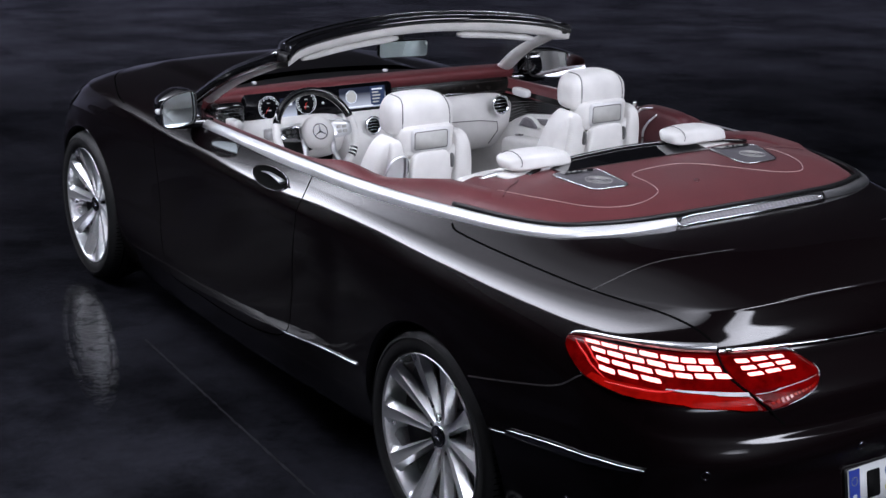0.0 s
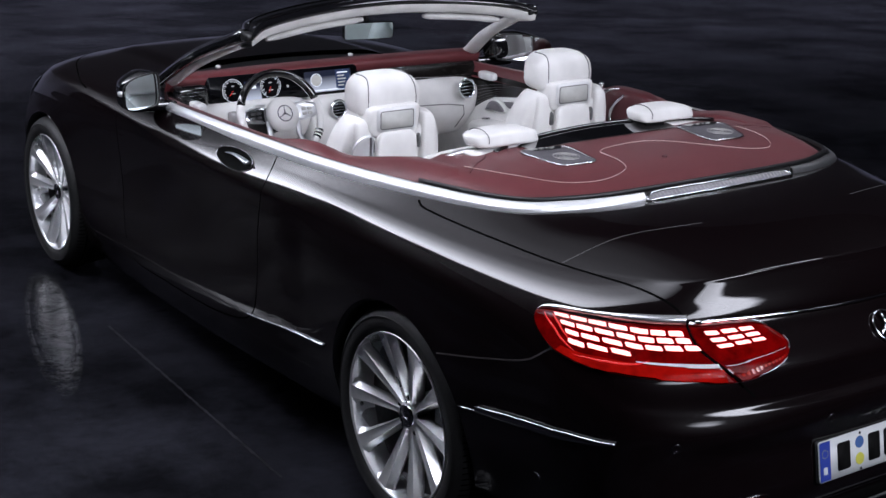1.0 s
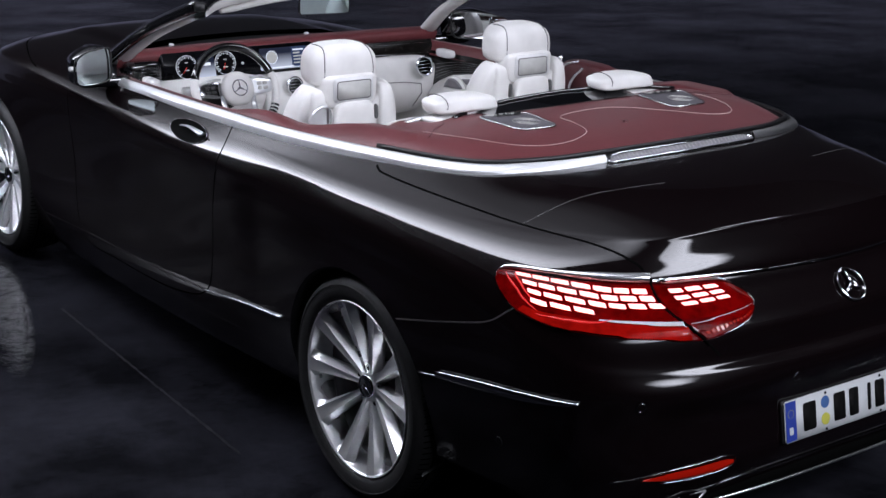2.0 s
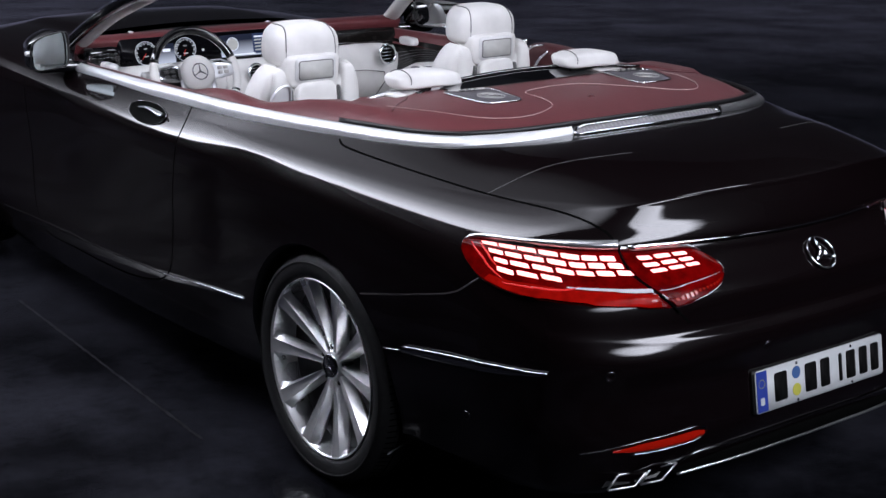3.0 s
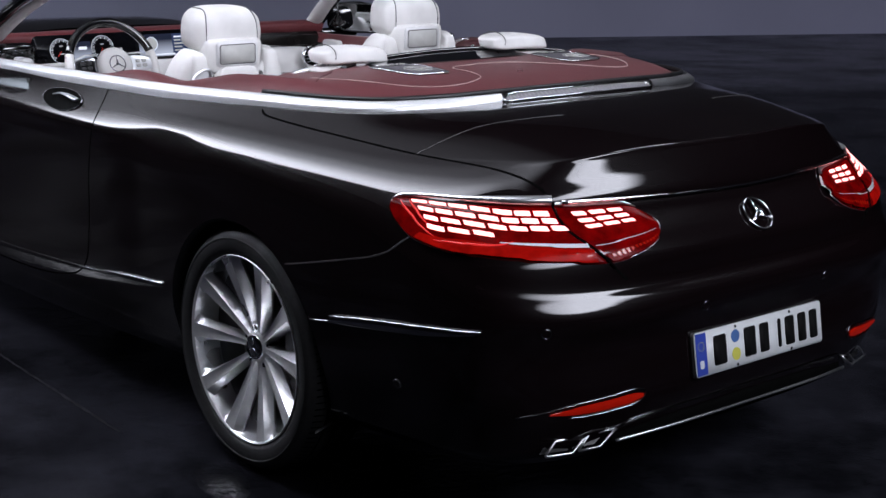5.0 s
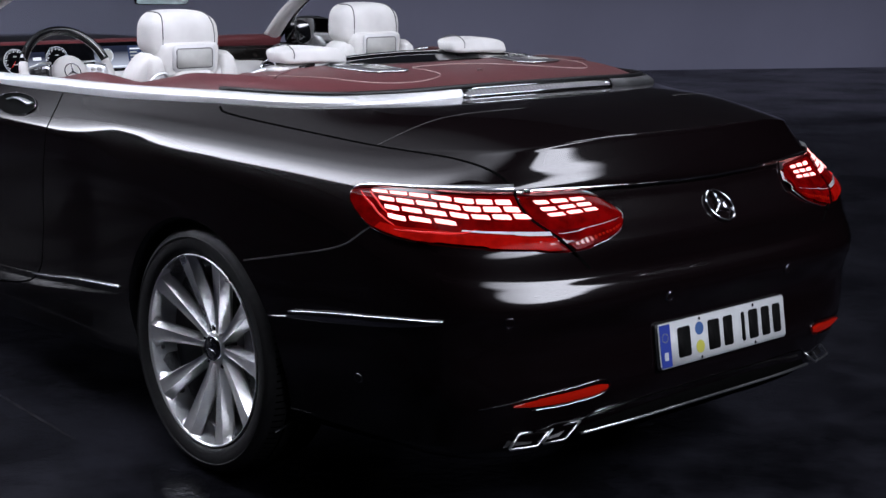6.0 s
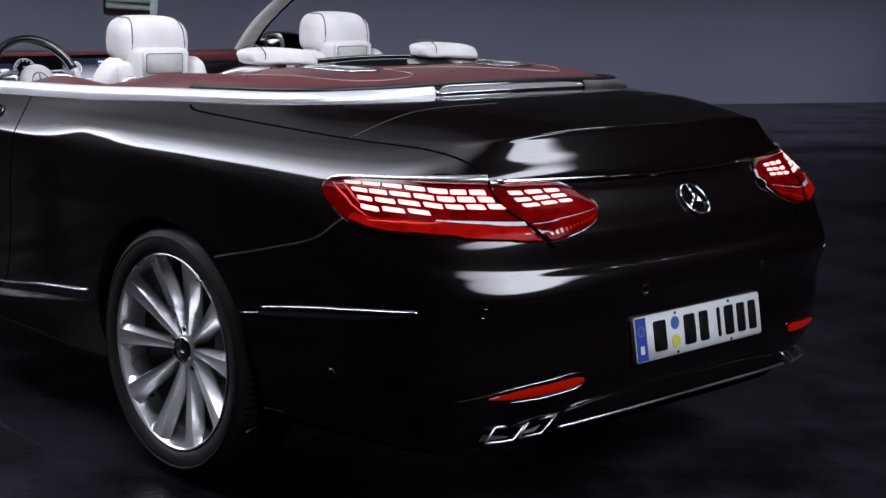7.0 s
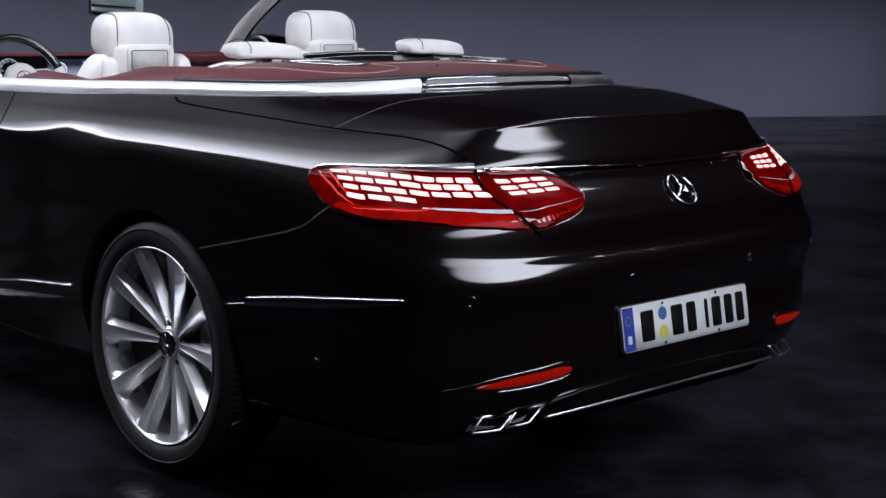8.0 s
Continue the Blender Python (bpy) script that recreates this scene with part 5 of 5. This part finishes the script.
part("belt_pin", lathe([(-.03, .008), (.0, .008), (.012, .012), (.02, .006), (.02, 0)], (0, 0, 0), 12), CHROME, car).matrix_basis = Matrix.Translation((.66, .93, 1.055)) @ Matrix.Rotation(radians(-90), 4, "Y")

part("cabin_floor", box(-.74, .74, .0, 2.2, .245, .30, .01), CARPET, car, "pale carpet", smooth=False)
part("centre_tunnel", soft_box(.13, .62, .20, .3, 28, 16, center=(0.03, 1.28, .44)), WHITE, car, "white leather centre console")
part("console_top", soft_box(.095, .12, .02, .3, 24, 10, center=(0.03, 1.64, .640)), GLOSS_BLACK, car, "gloss black console lid")

# ---------------------------------------------------------------- seats


def seam(parent, pts, r=.0014):
    part("piping", tube([Vector(p) for p in pts], r, 5), PIPING, parent)


def front_seat(cx, dz, lean):
    seat = new("front_seat")
    seat.parent = car
    tagged(seat, "white leather front seat with a rounded headrest")
    seat.matrix_basis = pose(cx, .86, dz, lean)

    def head(p):
        k = max(0.0, p.z / .088)
        return (p.x * (1 - .22 * k ** 2), p.y * (1 - .10 * k) + .022 * k ** 2, p.z if p.z > 0 else p.z * .92)
    hr = part("headrest", soft_box(.130, .075, .077, .52, 44, 28, head, (0, .0, 1.148)), WHITE, seat, "white leather headrest cushion")
    # piping arcs over the cushion's ends
    for s in (-1, 1):
        pts = []
        for k in range(17):
            a = radians(-80 + 250 * k / 16 * .72)
            p = head(Vector((s * .097, -.0685 * sgn_pow(math.cos(a), .52), .0705 * sgn_pow(math.sin(a), .52))))
            pts.append((p[0], p[1], 1.148 + p[2]))
        seam(seat, pts, .002)
    part("headrest_base", soft_box(.103, .05, .056, .32, 36, 18, lambda p: (p.x * (1 + .06 * p.z / .06), p.y, p.z), (0, -.045, 1.070)), WHITE, seat)
    m = Matrix.Translation((0, -.0955, 1.076)) @ Matrix.Rotation(radians(90), 4, "X")
    part("panel_frame", slab(round_rect(.158, .084, .016), .004, -.004, .002, m), WHITE_TRIM, seat)
    part("panel_edge", tube([m @ Vector((x, y, .0055)) for x, y in round_rect(.134, .062, .009)], .0016, 5, closed=True), PIPING, seat)
    part("screen_panel", slab(round_rect(.132, .060, .008), .0065, .002, .001, m), GREY_PANEL, seat, "grey fabric panel in the headrest back")
    # backrest: a broad shell that narrows to the shoulders
    def back(p):
        k = (p.z + .33) / .66
        w = 1.0 - .26 * max(0, k - .35) / .65
        wing = max(0.0, k - .6) / .4 * (min(1.0, (p.x / .19) ** 2) - .40) * .13
        return (p.x * w, p.y - .10 * (1 - k) * -1.9 - .03 - .02 * max(0, k - .5) * min(1.0, (p.x / .2) ** 2), p.z + wing)
    part("backrest", soft_box(.262, .075, .33, .36, 64, 36, back, (0, .0, .70)), WHITE, seat, "white leather backrest shell")
    part("neck", soft_box(.115, .045, .09, .4, 24, 14, center=(0, -.02, .985)), WHITE, seat)
    for s in (-1, 1):
        part("shoulder", soft_box(.036, .058, .125, .42, 24, 18, lambda p: (p.x * (1 - .22 * (p.z / .125 + 1) / 2), p.y, p.z), (s * .136, -.048, .960)), WHITE, seat, "white padded column beside the headrest")
        part("slot", soft_box(.006, .012, .026, .6, 12, 8, center=(s * .094, -.090, .990)), PIPING, seat)
    part("neck_plate", soft_box(.082, .020, .085, .35, 24, 14, lambda p: (p.x * (1 - .08 * p.z / .085), p.y, p.z), (0, -.094, .952)), WHITE, seat, "smooth white plate under the headrest")
    # seam across the back
    seam(seat, [(x, -.108 + .02 * (x / .2) ** 2, .905 - .012 * (x / .2)) for x in np.linspace(-.2, .2, 13)], .0018)
    part("cushion", soft_box(.26, .27, .09, .4, 36, 18, center=(0, .42, .42)), WHITE, seat, "white leather seat cushion")
    part("seat_base", box(-.22, .22, .15, .62, .29, .36, .01), BLACK, seat, smooth=False)
    # belt guide loop
    sd = -1 if cx < 0 else 1
    loop = [Vector((sd * x, -.121 + .12 * (x - .15), z)) for x, z in ((.196, .945), (.186, .985), (.166, 1.018), (.140, 1.034), (.120, 1.030), (.116, 1.0), (.120, .955), (.132, .940), (.17, .936))]
    loop = [Vector(p) for p in spline([tuple(p) for p in loop + loop[:1]], 5)][:-1]
    if cx < 0:
        part("belt_guide", tube(loop, .0055, 8, closed=True, up=(0, 1, 0)), SATIN, seat, "chrome belt guide frame")
        mid = sum(loop, Vector()) / len(loop)
        part("guide_plate", grid_mesh([[mid.lerp(p, q) + Vector((0, .004, 0)) for q in (.02, .5, 1.0)] for p in loop + loop[:1]]), SATIN, seat, "satin plate in the belt guide")
    return seat


front_seat(-.402, -.006, 0)
front_seat(.378, .008, 0)

# rear bench and its two rounded head cushions
part("rear_bench_back", soft_box(.60, .08, .19, .3, 40, 18, lambda p: (p.x, p.y + .08 * (1 - (p.z + .19) / .38), p.z), (0, .34, .86)), WHITE, car, "white leather rear seat back")
part("rear_bench_cushion", soft_box(.58, .2, .08, .35, 36, 14, center=(0, .55, .52)), WHITE, car, "white leather rear seat cushion")
for cx, cz, ry in ((-.360, 1.122, -2), (.312, 1.130, -2)):
    ob = part("rear_headrest", soft_box(.132, .055, .024, .5, 40, 22, lambda p: (p.x, p.y + .02 * (p.z / .04), p.z - .008 * (p.x / .14) ** 2), (0, 0, 0)), WHITE, car, "white rounded rear headrest cushion")
    ob.matrix_basis = pose(cx, .215, cz, 0, ry * -1, 6)
    pts = [(-.098, -.054 * math.cos(a), .030 * math.sin(a)) for a in np.linspace(-1.2, 2.6, 16)]
    sm = part("piping", tube([Vector(p) for p in pts], .0016, 5), PIPING, ob)
    part("headrest_ledge", soft_box(.16, .05, .012, .5, 24, 10, center=(.01, -.01, -.045)), WHITE, ob)

# ---------------------------------------------------------------- dashboard
# red pad from the windscreen to the instruments
rows = []
for i in range(33):
    x = -.76 + 1.52 * i / 32
    bow = 1 - (x / .76) ** 2
    rows.append([Vector((x, 2.09 + .05 * bow, 1.0)), Vector((x, 2.06 + .05 * bow, 1.022)), Vector((x, 2.02 + .04 * bow, 1.034)), Vector((x, 1.945 + .02 * bow, 1.042)), Vector((x, 1.905 + .02 * bow, 1.036)), Vector((x, 1.895 + .02 * bow, 1.022)), Vector((x, 1.915 + .02 * bow, .99))])
part("dash_pad", grid_mesh(rows), RED, car, "red leather dashboard top")
# black sheet that puts the shade at the windscreen's foot into colour
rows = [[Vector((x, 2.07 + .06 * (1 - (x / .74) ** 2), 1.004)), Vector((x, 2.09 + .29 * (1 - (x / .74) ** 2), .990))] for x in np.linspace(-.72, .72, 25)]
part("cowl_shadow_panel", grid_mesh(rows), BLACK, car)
for x in (-.36, .30):
    part("dash_sensor", soft_box(.011, .010, .007, .6, 14, 8, center=(x, 2.26, 1.0)), WHITE_TRIM, car)

# black glass panel with two round dials and the middle display
screen = new("instrument_panel")
screen.parent = car
tagged(screen, "wide black glass instrument panel with lit dials and display")
screen.matrix_basis = pose(-.235, 1.888, .975, 78, 0, 0)
part("glass_panel", slab(round_rect(.70, .118, .02), .0, -.02, .002), SCREEN_GLASS, screen)


def dial(x, y, r, needle):
    part("dial_face", slab([(x + r * math.cos(a), y + r * math.sin(a)) for a in (2 * math.pi * k / 40 for k in range(40))], .0015, .0), SCREEN_GLASS, screen, smooth=False)
    part("dial_ring", tube([(x + r * math.cos(a), y + r * math.sin(a), .002) for a in (2 * math.pi * k / 48 for k in range(48))], .0009, 5, closed=True), SCREEN_WHITE, screen)
    for k in range(22):
        a = radians(225 - 270 * k / 21)
        rin = r * (.80 if k % 2 else .74)
        part("dial_tick", tube([(x + rin * math.cos(a), y + rin * math.sin(a), .003), (x + r * .93 * math.cos(a), y + r * .93 * math.sin(a), .003)], .0013 if k % 2 == 0 else .0008, 4), SCREEN_WHITE, screen)
    a = radians(needle)
    part("needle", tube([(x, y, .0035), (x + r * .6 * math.cos(a), y + r * .6 * math.sin(a), .0035)], .0009, 4), SCREEN_RED, screen)


dial(-.239, -.002, .046, 232)
dial(-.067, .002, .046, 250)
part("trip_display", slab([(-.190, -.048), (-.112, -.048), (-.116, .030), (-.186, .030)], .0008, .0003), SCREEN_HAZE, screen, "lit trip display between the dials", smooth=False)
part("trip_bar", slab(round_rect(.034, .012, .002), .002, .001, matrix=Matrix.Translation((-.150, .004, 0))), SCREEN_WHITE, screen, smooth=False)
for x0 in (-.239, -.067):
    for yy, w in ((-.014, .020), (.016, .014)):
        part("dial_bar", slab(round_rect(w, .004, .001), .002, .0012, matrix=Matrix.Translation((x0, yy, 0))), GREY_PANEL, screen, smooth=False)
part("warning_mark", slab(round_rect(.010, .010, .002), .002, .0, matrix=Matrix.Translation((.012, -.006, 0))), GREY_PANEL, screen, smooth=False)
part("middle_display", slab(round_rect(.225, .088, .004), .0012, .0002, matrix=Matrix.Translation((.205, .0, 0))), SCREEN_HAZE, screen, "lit middle display paling towards its foot", smooth=False)
part("menu_field", slab(round_rect(.068, .080, .002), .0018, .0008, matrix=Matrix.Translation((.276, .002, 0))), SCREEN, screen, "dark blue menu field", smooth=False)
part("display_clock", slab([(.148 + .024 * math.cos(a), .006 + .024 * math.sin(a)) for a in (2 * math.pi * k / 32 for k in range(32))], .002, .001), GREY_PANEL, screen, smooth=False)
part("clock_ring", tube([(.148 + .026 * math.cos(a), .006 + .026 * math.sin(a), .002) for a in (2 * math.pi * k / 32 for k in range(32))], .0014, 5, closed=True), SCREEN_WHITE, screen)
for k, w in enumerate((.05, .032, .04, .036, .03)):
    part("display_bar", slab(round_rect(w, .006, .001), .002, .001, matrix=Matrix.Translation((.250 + w / 2, .030 - .0135 * k, 0))), SCREEN_WHITE if k == 0 else GREY_PANEL, screen, smooth=False)
part("display_foot", slab(round_rect(.12, .005, .001), .002, .001, matrix=Matrix.Translation((.19, -.037, 0))), SCREEN_WHITE, screen, smooth=False)

# dark ribbed wood band and white lower dashboard on the passenger side
rows = [[Vector((x, 1.905 - .0 * x, 1.0 - .012 * max(0, (x - .4)))), Vector((x, 1.885, .975 - .02 * max(0, x - .4))), Vector((x, 1.875, .935 - .03 * max(0, x - .3)))] for x in np.linspace(.10, .73, 20)]
part("dash_wood_band", grid_mesh(rows), WOOD, car, "dark ribbed wood band on the dashboard")
for k in range(7):
    line = [Vector(r[0]).lerp(r[2], (k + .5) / 7) + Vector((0, -.003, .002)) for r in rows]
    part("dash_wood_rib", tube(line, .0013, 5), CHROME_DARK, car)
part("dash_accent", tube([Vector(p) for p in spline([(.24, 1.872, .944), (.36, 1.868, .952), (.48, 1.868, .948), (.52, 1.87, .942)], 6)], .005, 8, flat=.5), CHROME, car, "bright accent line")


def dash_low(p):
    k = p.z / .14
    return (p.x, p.y - .05 * (1 - k ** 2) + .06 * max(0, -k), p.z)


part("dash_lower", soft_box(.325, .06, .135, .35, 44, 24, dash_low, (.39, 1.905, .805)), WHITE, car, "white leather lower dashboard")
seam(car, [(.16, 1.787, .83), (.3, 1.775, .85), (.5, 1.775, .842), (.6, 1.785, .825), (.615, 1.80, .78), (.58, 1.82, .72)], .002)
part("dash_lower_driver", soft_box(.33, .06, .10, .35, 36, 18, dash_low, (-.47, 1.92, .83)), WHITE, car, "white leather dashboard under the dials")
part("console_front", soft_box(.13, .07, .14, .3, 28, 18, dash_low, (-.02, 1.90, .78)), WHITE, car)
part("console_band", box(-.10, .09, 1.80, 1.83, .79, .812, .004), GLOSS_BLACK, car, smooth=False)
part("console_edge", tube([(-.12, 1.80, .775), (.10, 1.80, .785)], .005, 8), CHROME, car)

# dark ribbed end of the dashboard at the driver's side
part("dash_end_driver", soft_box(.075, .05, .05, .4, 20, 12, center=(-.665, 1.90, .965)), GLOSS_BLACK, car, "dark ribbed wood end of the dashboard")
for k in range(5):
    part("dash_end_rib", tube([(-.73, 1.853, .935 + .013 * k), (-.60, 1.848, .940 + .013 * k)], .0012, 5), CHROME_DARK, car)


def vent(x, y, z, r=.04):
    v = new("air_vent")
    v.parent = car
    tagged(v, "round chrome air vent with dark slats")
    v.matrix_basis = Matrix.Translation((x, y, z)) @ Matrix.Rotation(radians(82), 4, "X")
    part("vent_back", slab([(r * .9 * math.cos(a), r * .9 * math.sin(a)) for a in (2 * math.pi * k / 32 for k in range(32))], .002, -.01), GAP, v, smooth=False)
    part("vent_ring", tube([(r * math.cos(a), r * math.sin(a), .004) for a in (2 * math.pi * k / 40 for k in range(40))], .006, 8, closed=True), CHROME, v)
    for k in range(4):
        o = r * (-.54 + .36 * k)
        w = math.sqrt((r * .92) ** 2 - o ** 2)
        part("slat", tube([(-w, o, .006), (0, o + .002, .008), (w, o, .006)], .0028, 6), CHROME_DARK, v)


vent(.600, 1.765, .905, .040)
vent(-.045, 1.775, .877, .034)

# steering wheel
sw = new("steering_wheel")
sw.parent = car
tagged(sw, "white and dark steering wheel with chrome spokes")
sw.matrix_basis = Matrix.Translation((-.495, 1.435, .962)) @ Matrix.Rotation(radians(66), 4, "X")
RW = .166
arc = lambda a0, a1, n: [(RW * math.cos(radians(a0 + (a1 - a0) * k / n)), RW * math.sin(radians(a0 + (a1 - a0) * k / n)), 0) for k in range(n + 1)]
part("rim_top", tube([Vector(p) for p in arc(18, 162, 30)], .0155, 12, up=(0, 0, 1)), GLOSS_BLACK, sw, "dark gloss upper rim")
part("rim_bottom", tube([Vector(p) for p in arc(162, 378, 40)], .0158, 12, up=(0, 0, 1)), WHITE, sw, "white leather lower rim")
part("boss", lathe([(-.036, 0), (-.036, .040), (-.033, .055), (-.026, .064), (-.012, .067), (.012, .060), (.02, .03)], (0, 0, 0), 48), WHITE, sw, "white round boss").matrix_basis = Matrix.Rotation(radians(90), 4, "Y")
part("boss_ring", tube([(.030 * math.cos(a), .030 * math.sin(a), .037) for a in (2 * math.pi * k / 36 for k in range(36))], .0022, 6, closed=True), CHROME_DARK, sw)
for k in range(3):
    a = radians(90 + 120 * k)
    part("boss_arm", tube([(0, 0, .037), (.029 * math.cos(a), .029 * math.sin(a), .037)], [.004, .001], 6), CHROME_DARK, sw)
for s in (-1, 1):
    part("spoke", soft_box(.048, .030, .008, .5, 24, 12, lambda p: (p.x, p.y * (1 - .25 * p.x * s / .055), p.z), (s * .108, .006, .002)), CHROME_DARK if s < 0 else SATIN, sw, "switch panel of the steering wheel")
    part("spoke_bezel", tube([(s * .062, .042, .012), (s * .105, .044, .012), (s * .158, .026, .006)], .0035, 6), SATIN, sw)
    part("lower_spoke", tube([(s * .062, -.018, .006), (s * .060, -.075, .004), (s * .078, -.125, 0), (s * .088, -.150, -.002)], [.010, .013, .010, .006], 8, flat=.45), SATIN, sw, "satin lower spoke")
    for i in range(2):
        for j in range(2):
            part("button", soft_box(.009, .006, .004, .4, 12, 8, center=(s * (.096 + .024 * i), .014 - .018 * j, .011)), BLACK if s < 0 else GREY_PANEL, sw)
for q in (0, 1, 2):
    a0 = 322 + 5 * q
    part("rim_inlay", tube([Vector(p) for p in arc(a0, a0 + 3, 4)], .0164, 12, up=(0, 0, 1)), GLOSS_BLACK, sw)
part("column", tube([(0, 0, -.02), (0, 0, -.30)], .05, 16), BLACK, sw)
for s in (-1, 1):
    part("stalk", tube([(s * .05, .02, -.05), (s * .15, .035, -.05)], .008, 8), CHROME_DARK, sw)
part("stalk_handle", soft_box(.02, .03, .02, .5, 14, 10, center=(-.60, 1.62, .93)), WHITE_TRIM, car)

# ---------------------------------------------------------------- windscreen
HEAD = [(-.745, 1.22, 1.315), (-.66, 1.29, 1.335), (-.50, 1.36, 1.35), (-.25, 1.43, 1.362), (-.05, 1.45, 1.366), (.15, 1.435, 1.362), (.36, 1.38, 1.35), (.48, 1.32, 1.335), (.535, 1.26, 1.318)]
FOOT = [(-.745, 2.04, .985), (-.68, 2.13, .99), (-.52, 2.25, .995), (-.25, 2.36, 1.0), (0, 2.39, 1.0), (.25, 2.36, 1.0), (.52, 2.27, .995), (.70, 2.16, .99), (.80, 2.06, .985)]
head_c, foot_c = [Vector(p) for p in spline(HEAD, 8)], [Vector(p) for p in spline(FOOT, 8)]


def ws(i, v, lift=0.0):
    p = foot_c[i].lerp(head_c[i], v)
    return p + Vector((0, .05, .045)) * (4 * v * (1 - v)) * .55 + Vector((0, .6, .8)) * lift


nc = len(head_c)
glass_rows = [[ws(i, j / 10) for j in range(11)] for i in range(2, nc - 2)]
pane = part("windscreen", grid_mesh(glass_rows), WINDSCREEN, car, "clear curved windscreen")
sol = pane.modifiers.new("thickness", "SOLIDIFY")
sol.thickness = .005
pane.visible_shadow = False
# header: black outside, white lining below
top_rows, low_rows = [], []
for i in range(nc):
    p = head_c[i]
    k = min(1, 8 * min(i, nc - 1 - i) / nc + .35)
    top_rows.append([p + Vector((0, .10 * k, -.022)), p + Vector((0, .075 * k, .012 * k)), p + Vector((0, .03, .026 * k)), p + Vector((0, -.025, .024 * k)), p + Vector((0, -.055, .010)), p + Vector((0, -.06, -.006)), p + Vector((0, -.045, -.012))])
    low_rows.append([p + Vector((0, -.052, -.010)), p + Vector((0, -.046, -.028 - .010 * k)), p + Vector((0, -.02, -.034 - .014 * k)), p + Vector((0, .05, -.05)), p + Vector((0, .10 * k, -.045))])
part("header", grid_mesh(top_rows), GLOSS_BLACK, car, "gloss black windscreen header")
part("header_lining", grid_mesh(low_rows), WHITE, car, "white header lining")
for z0, y0 in ((.020, -.036), (.027, .018)):
    part("header_seam", tube([p + Vector((0, y0, z0)) for p in head_c[3:-3]], .0022, 5), CHROME_DARK, car)
for s, ends in ((-1, (0, 0)), (1, (nc - 1, nc - 1))):
    a, b = foot_c[ends[0]], head_c[ends[1]]
    mid = a.lerp(b, .5) + Vector((0, .02, .02))
    line = [Vector(p) for p in spline([tuple(a + Vector((s * .012, .10, -.05))), tuple(a + Vector((s * .012, .0, .0))), tuple(mid + Vector((s * .012, 0, 0))), tuple(b + Vector((s * .004, 0, .004)))], 10)]
    part("pillar_outer", tube(line, .026, 10, flat=.9), GLOSS_BLACK, car, "gloss black windscreen pillar")
    line2 = [p + Vector((-s * .032, .012, -.018)) for p in line[6:]]
    part("pillar_lining", tube(line2, [.040 - .014 * i / len(line2) for i in range(len(line2))], 10, flat=.7), WHITE, car, "white pillar lining")
    part("pillar_chrome", tube([p + Vector((s * .022, -.012, .012)) for p in line[4:]], .0045, 6), CHROME, car, "chrome line on the pillar")
    part("header_end", soft_box(.022, .04, .016, .5, 16, 10, center=tuple(b + Vector((0, -.005, .0)))), BLACK, car)
for x0, x1 in ((-.60, -.12), (.14, .46)):
    pts = [min(head_c, key=lambda q: abs(q.x - x)) + Vector((0, .01, -.066)) for x in np.linspace(x0, x1, 9)]
    part("sun_visor", tube(pts, [.018 if 0 < i < 8 else .01 for i in range(9)], 10, flat=.75), WHITE, car, "white folded sun visor")
mirr = new("interior_mirror")
mirr.parent = car
tagged(mirr, "frameless interior mirror under the header")
mirr.matrix_basis = pose(-.015, 1.585, 1.228, 92.5, 0, -8.8)
part("mirror_back", slab(round_rect(.215, .070, .014, 6), -.002, -.022, .004), GLOSS_BLACK, mirr)
part("mirror_face", slab(round_rect(.207, .063, .012, 6), .0008, -.001), MIRROR_SOFT, mirr, "mirror glass", smooth=False)
part("mirror_stem", tube([(0, .02, -.02), (0, .10, -.06)], .012, 8), BLACK, mirr)

# side sail panels at the mirror feet, front lamps
for s in (-1, 1):
    pts = [(-.80, 1.80, .962), (-.775, 1.98, .965), (-.745, 2.02, 1.02)]
    bm = bmesh.new()
    a = [Vector((-s * x, y, z)) for x, y, z in pts]
    o = Vector((-s * .02, 0, 0))
    f = bm.faces.new([bm.verts.new(p) for p in a])
    r = bmesh.ops.extrude_face_region(bm, geom=[f])
    for v in r["geom"]:
        if isinstance(v, bmesh.types.BMVert):
            v.co += o
    bmesh.ops.recalc_face_normals(bm, faces=bm.faces[:])
    part("mirror_sail", bm, GLOSS_BLACK, car, smooth=False)
    up = [(-.62, 3.40, .80), (-.74, 3.28, .815), (-.82, 3.12, .83)]
    lo = [(-.66, 3.50, .70), (-.77, 3.38, .70), (-.85, 3.2, .74)]
    rows = body_patch(up, lo, .004)
    part("head_lamp", grid_mesh(mirror_rows(rows) if s > 0 else rows), CHROME_DARK, car, "dark glazed head lamp")
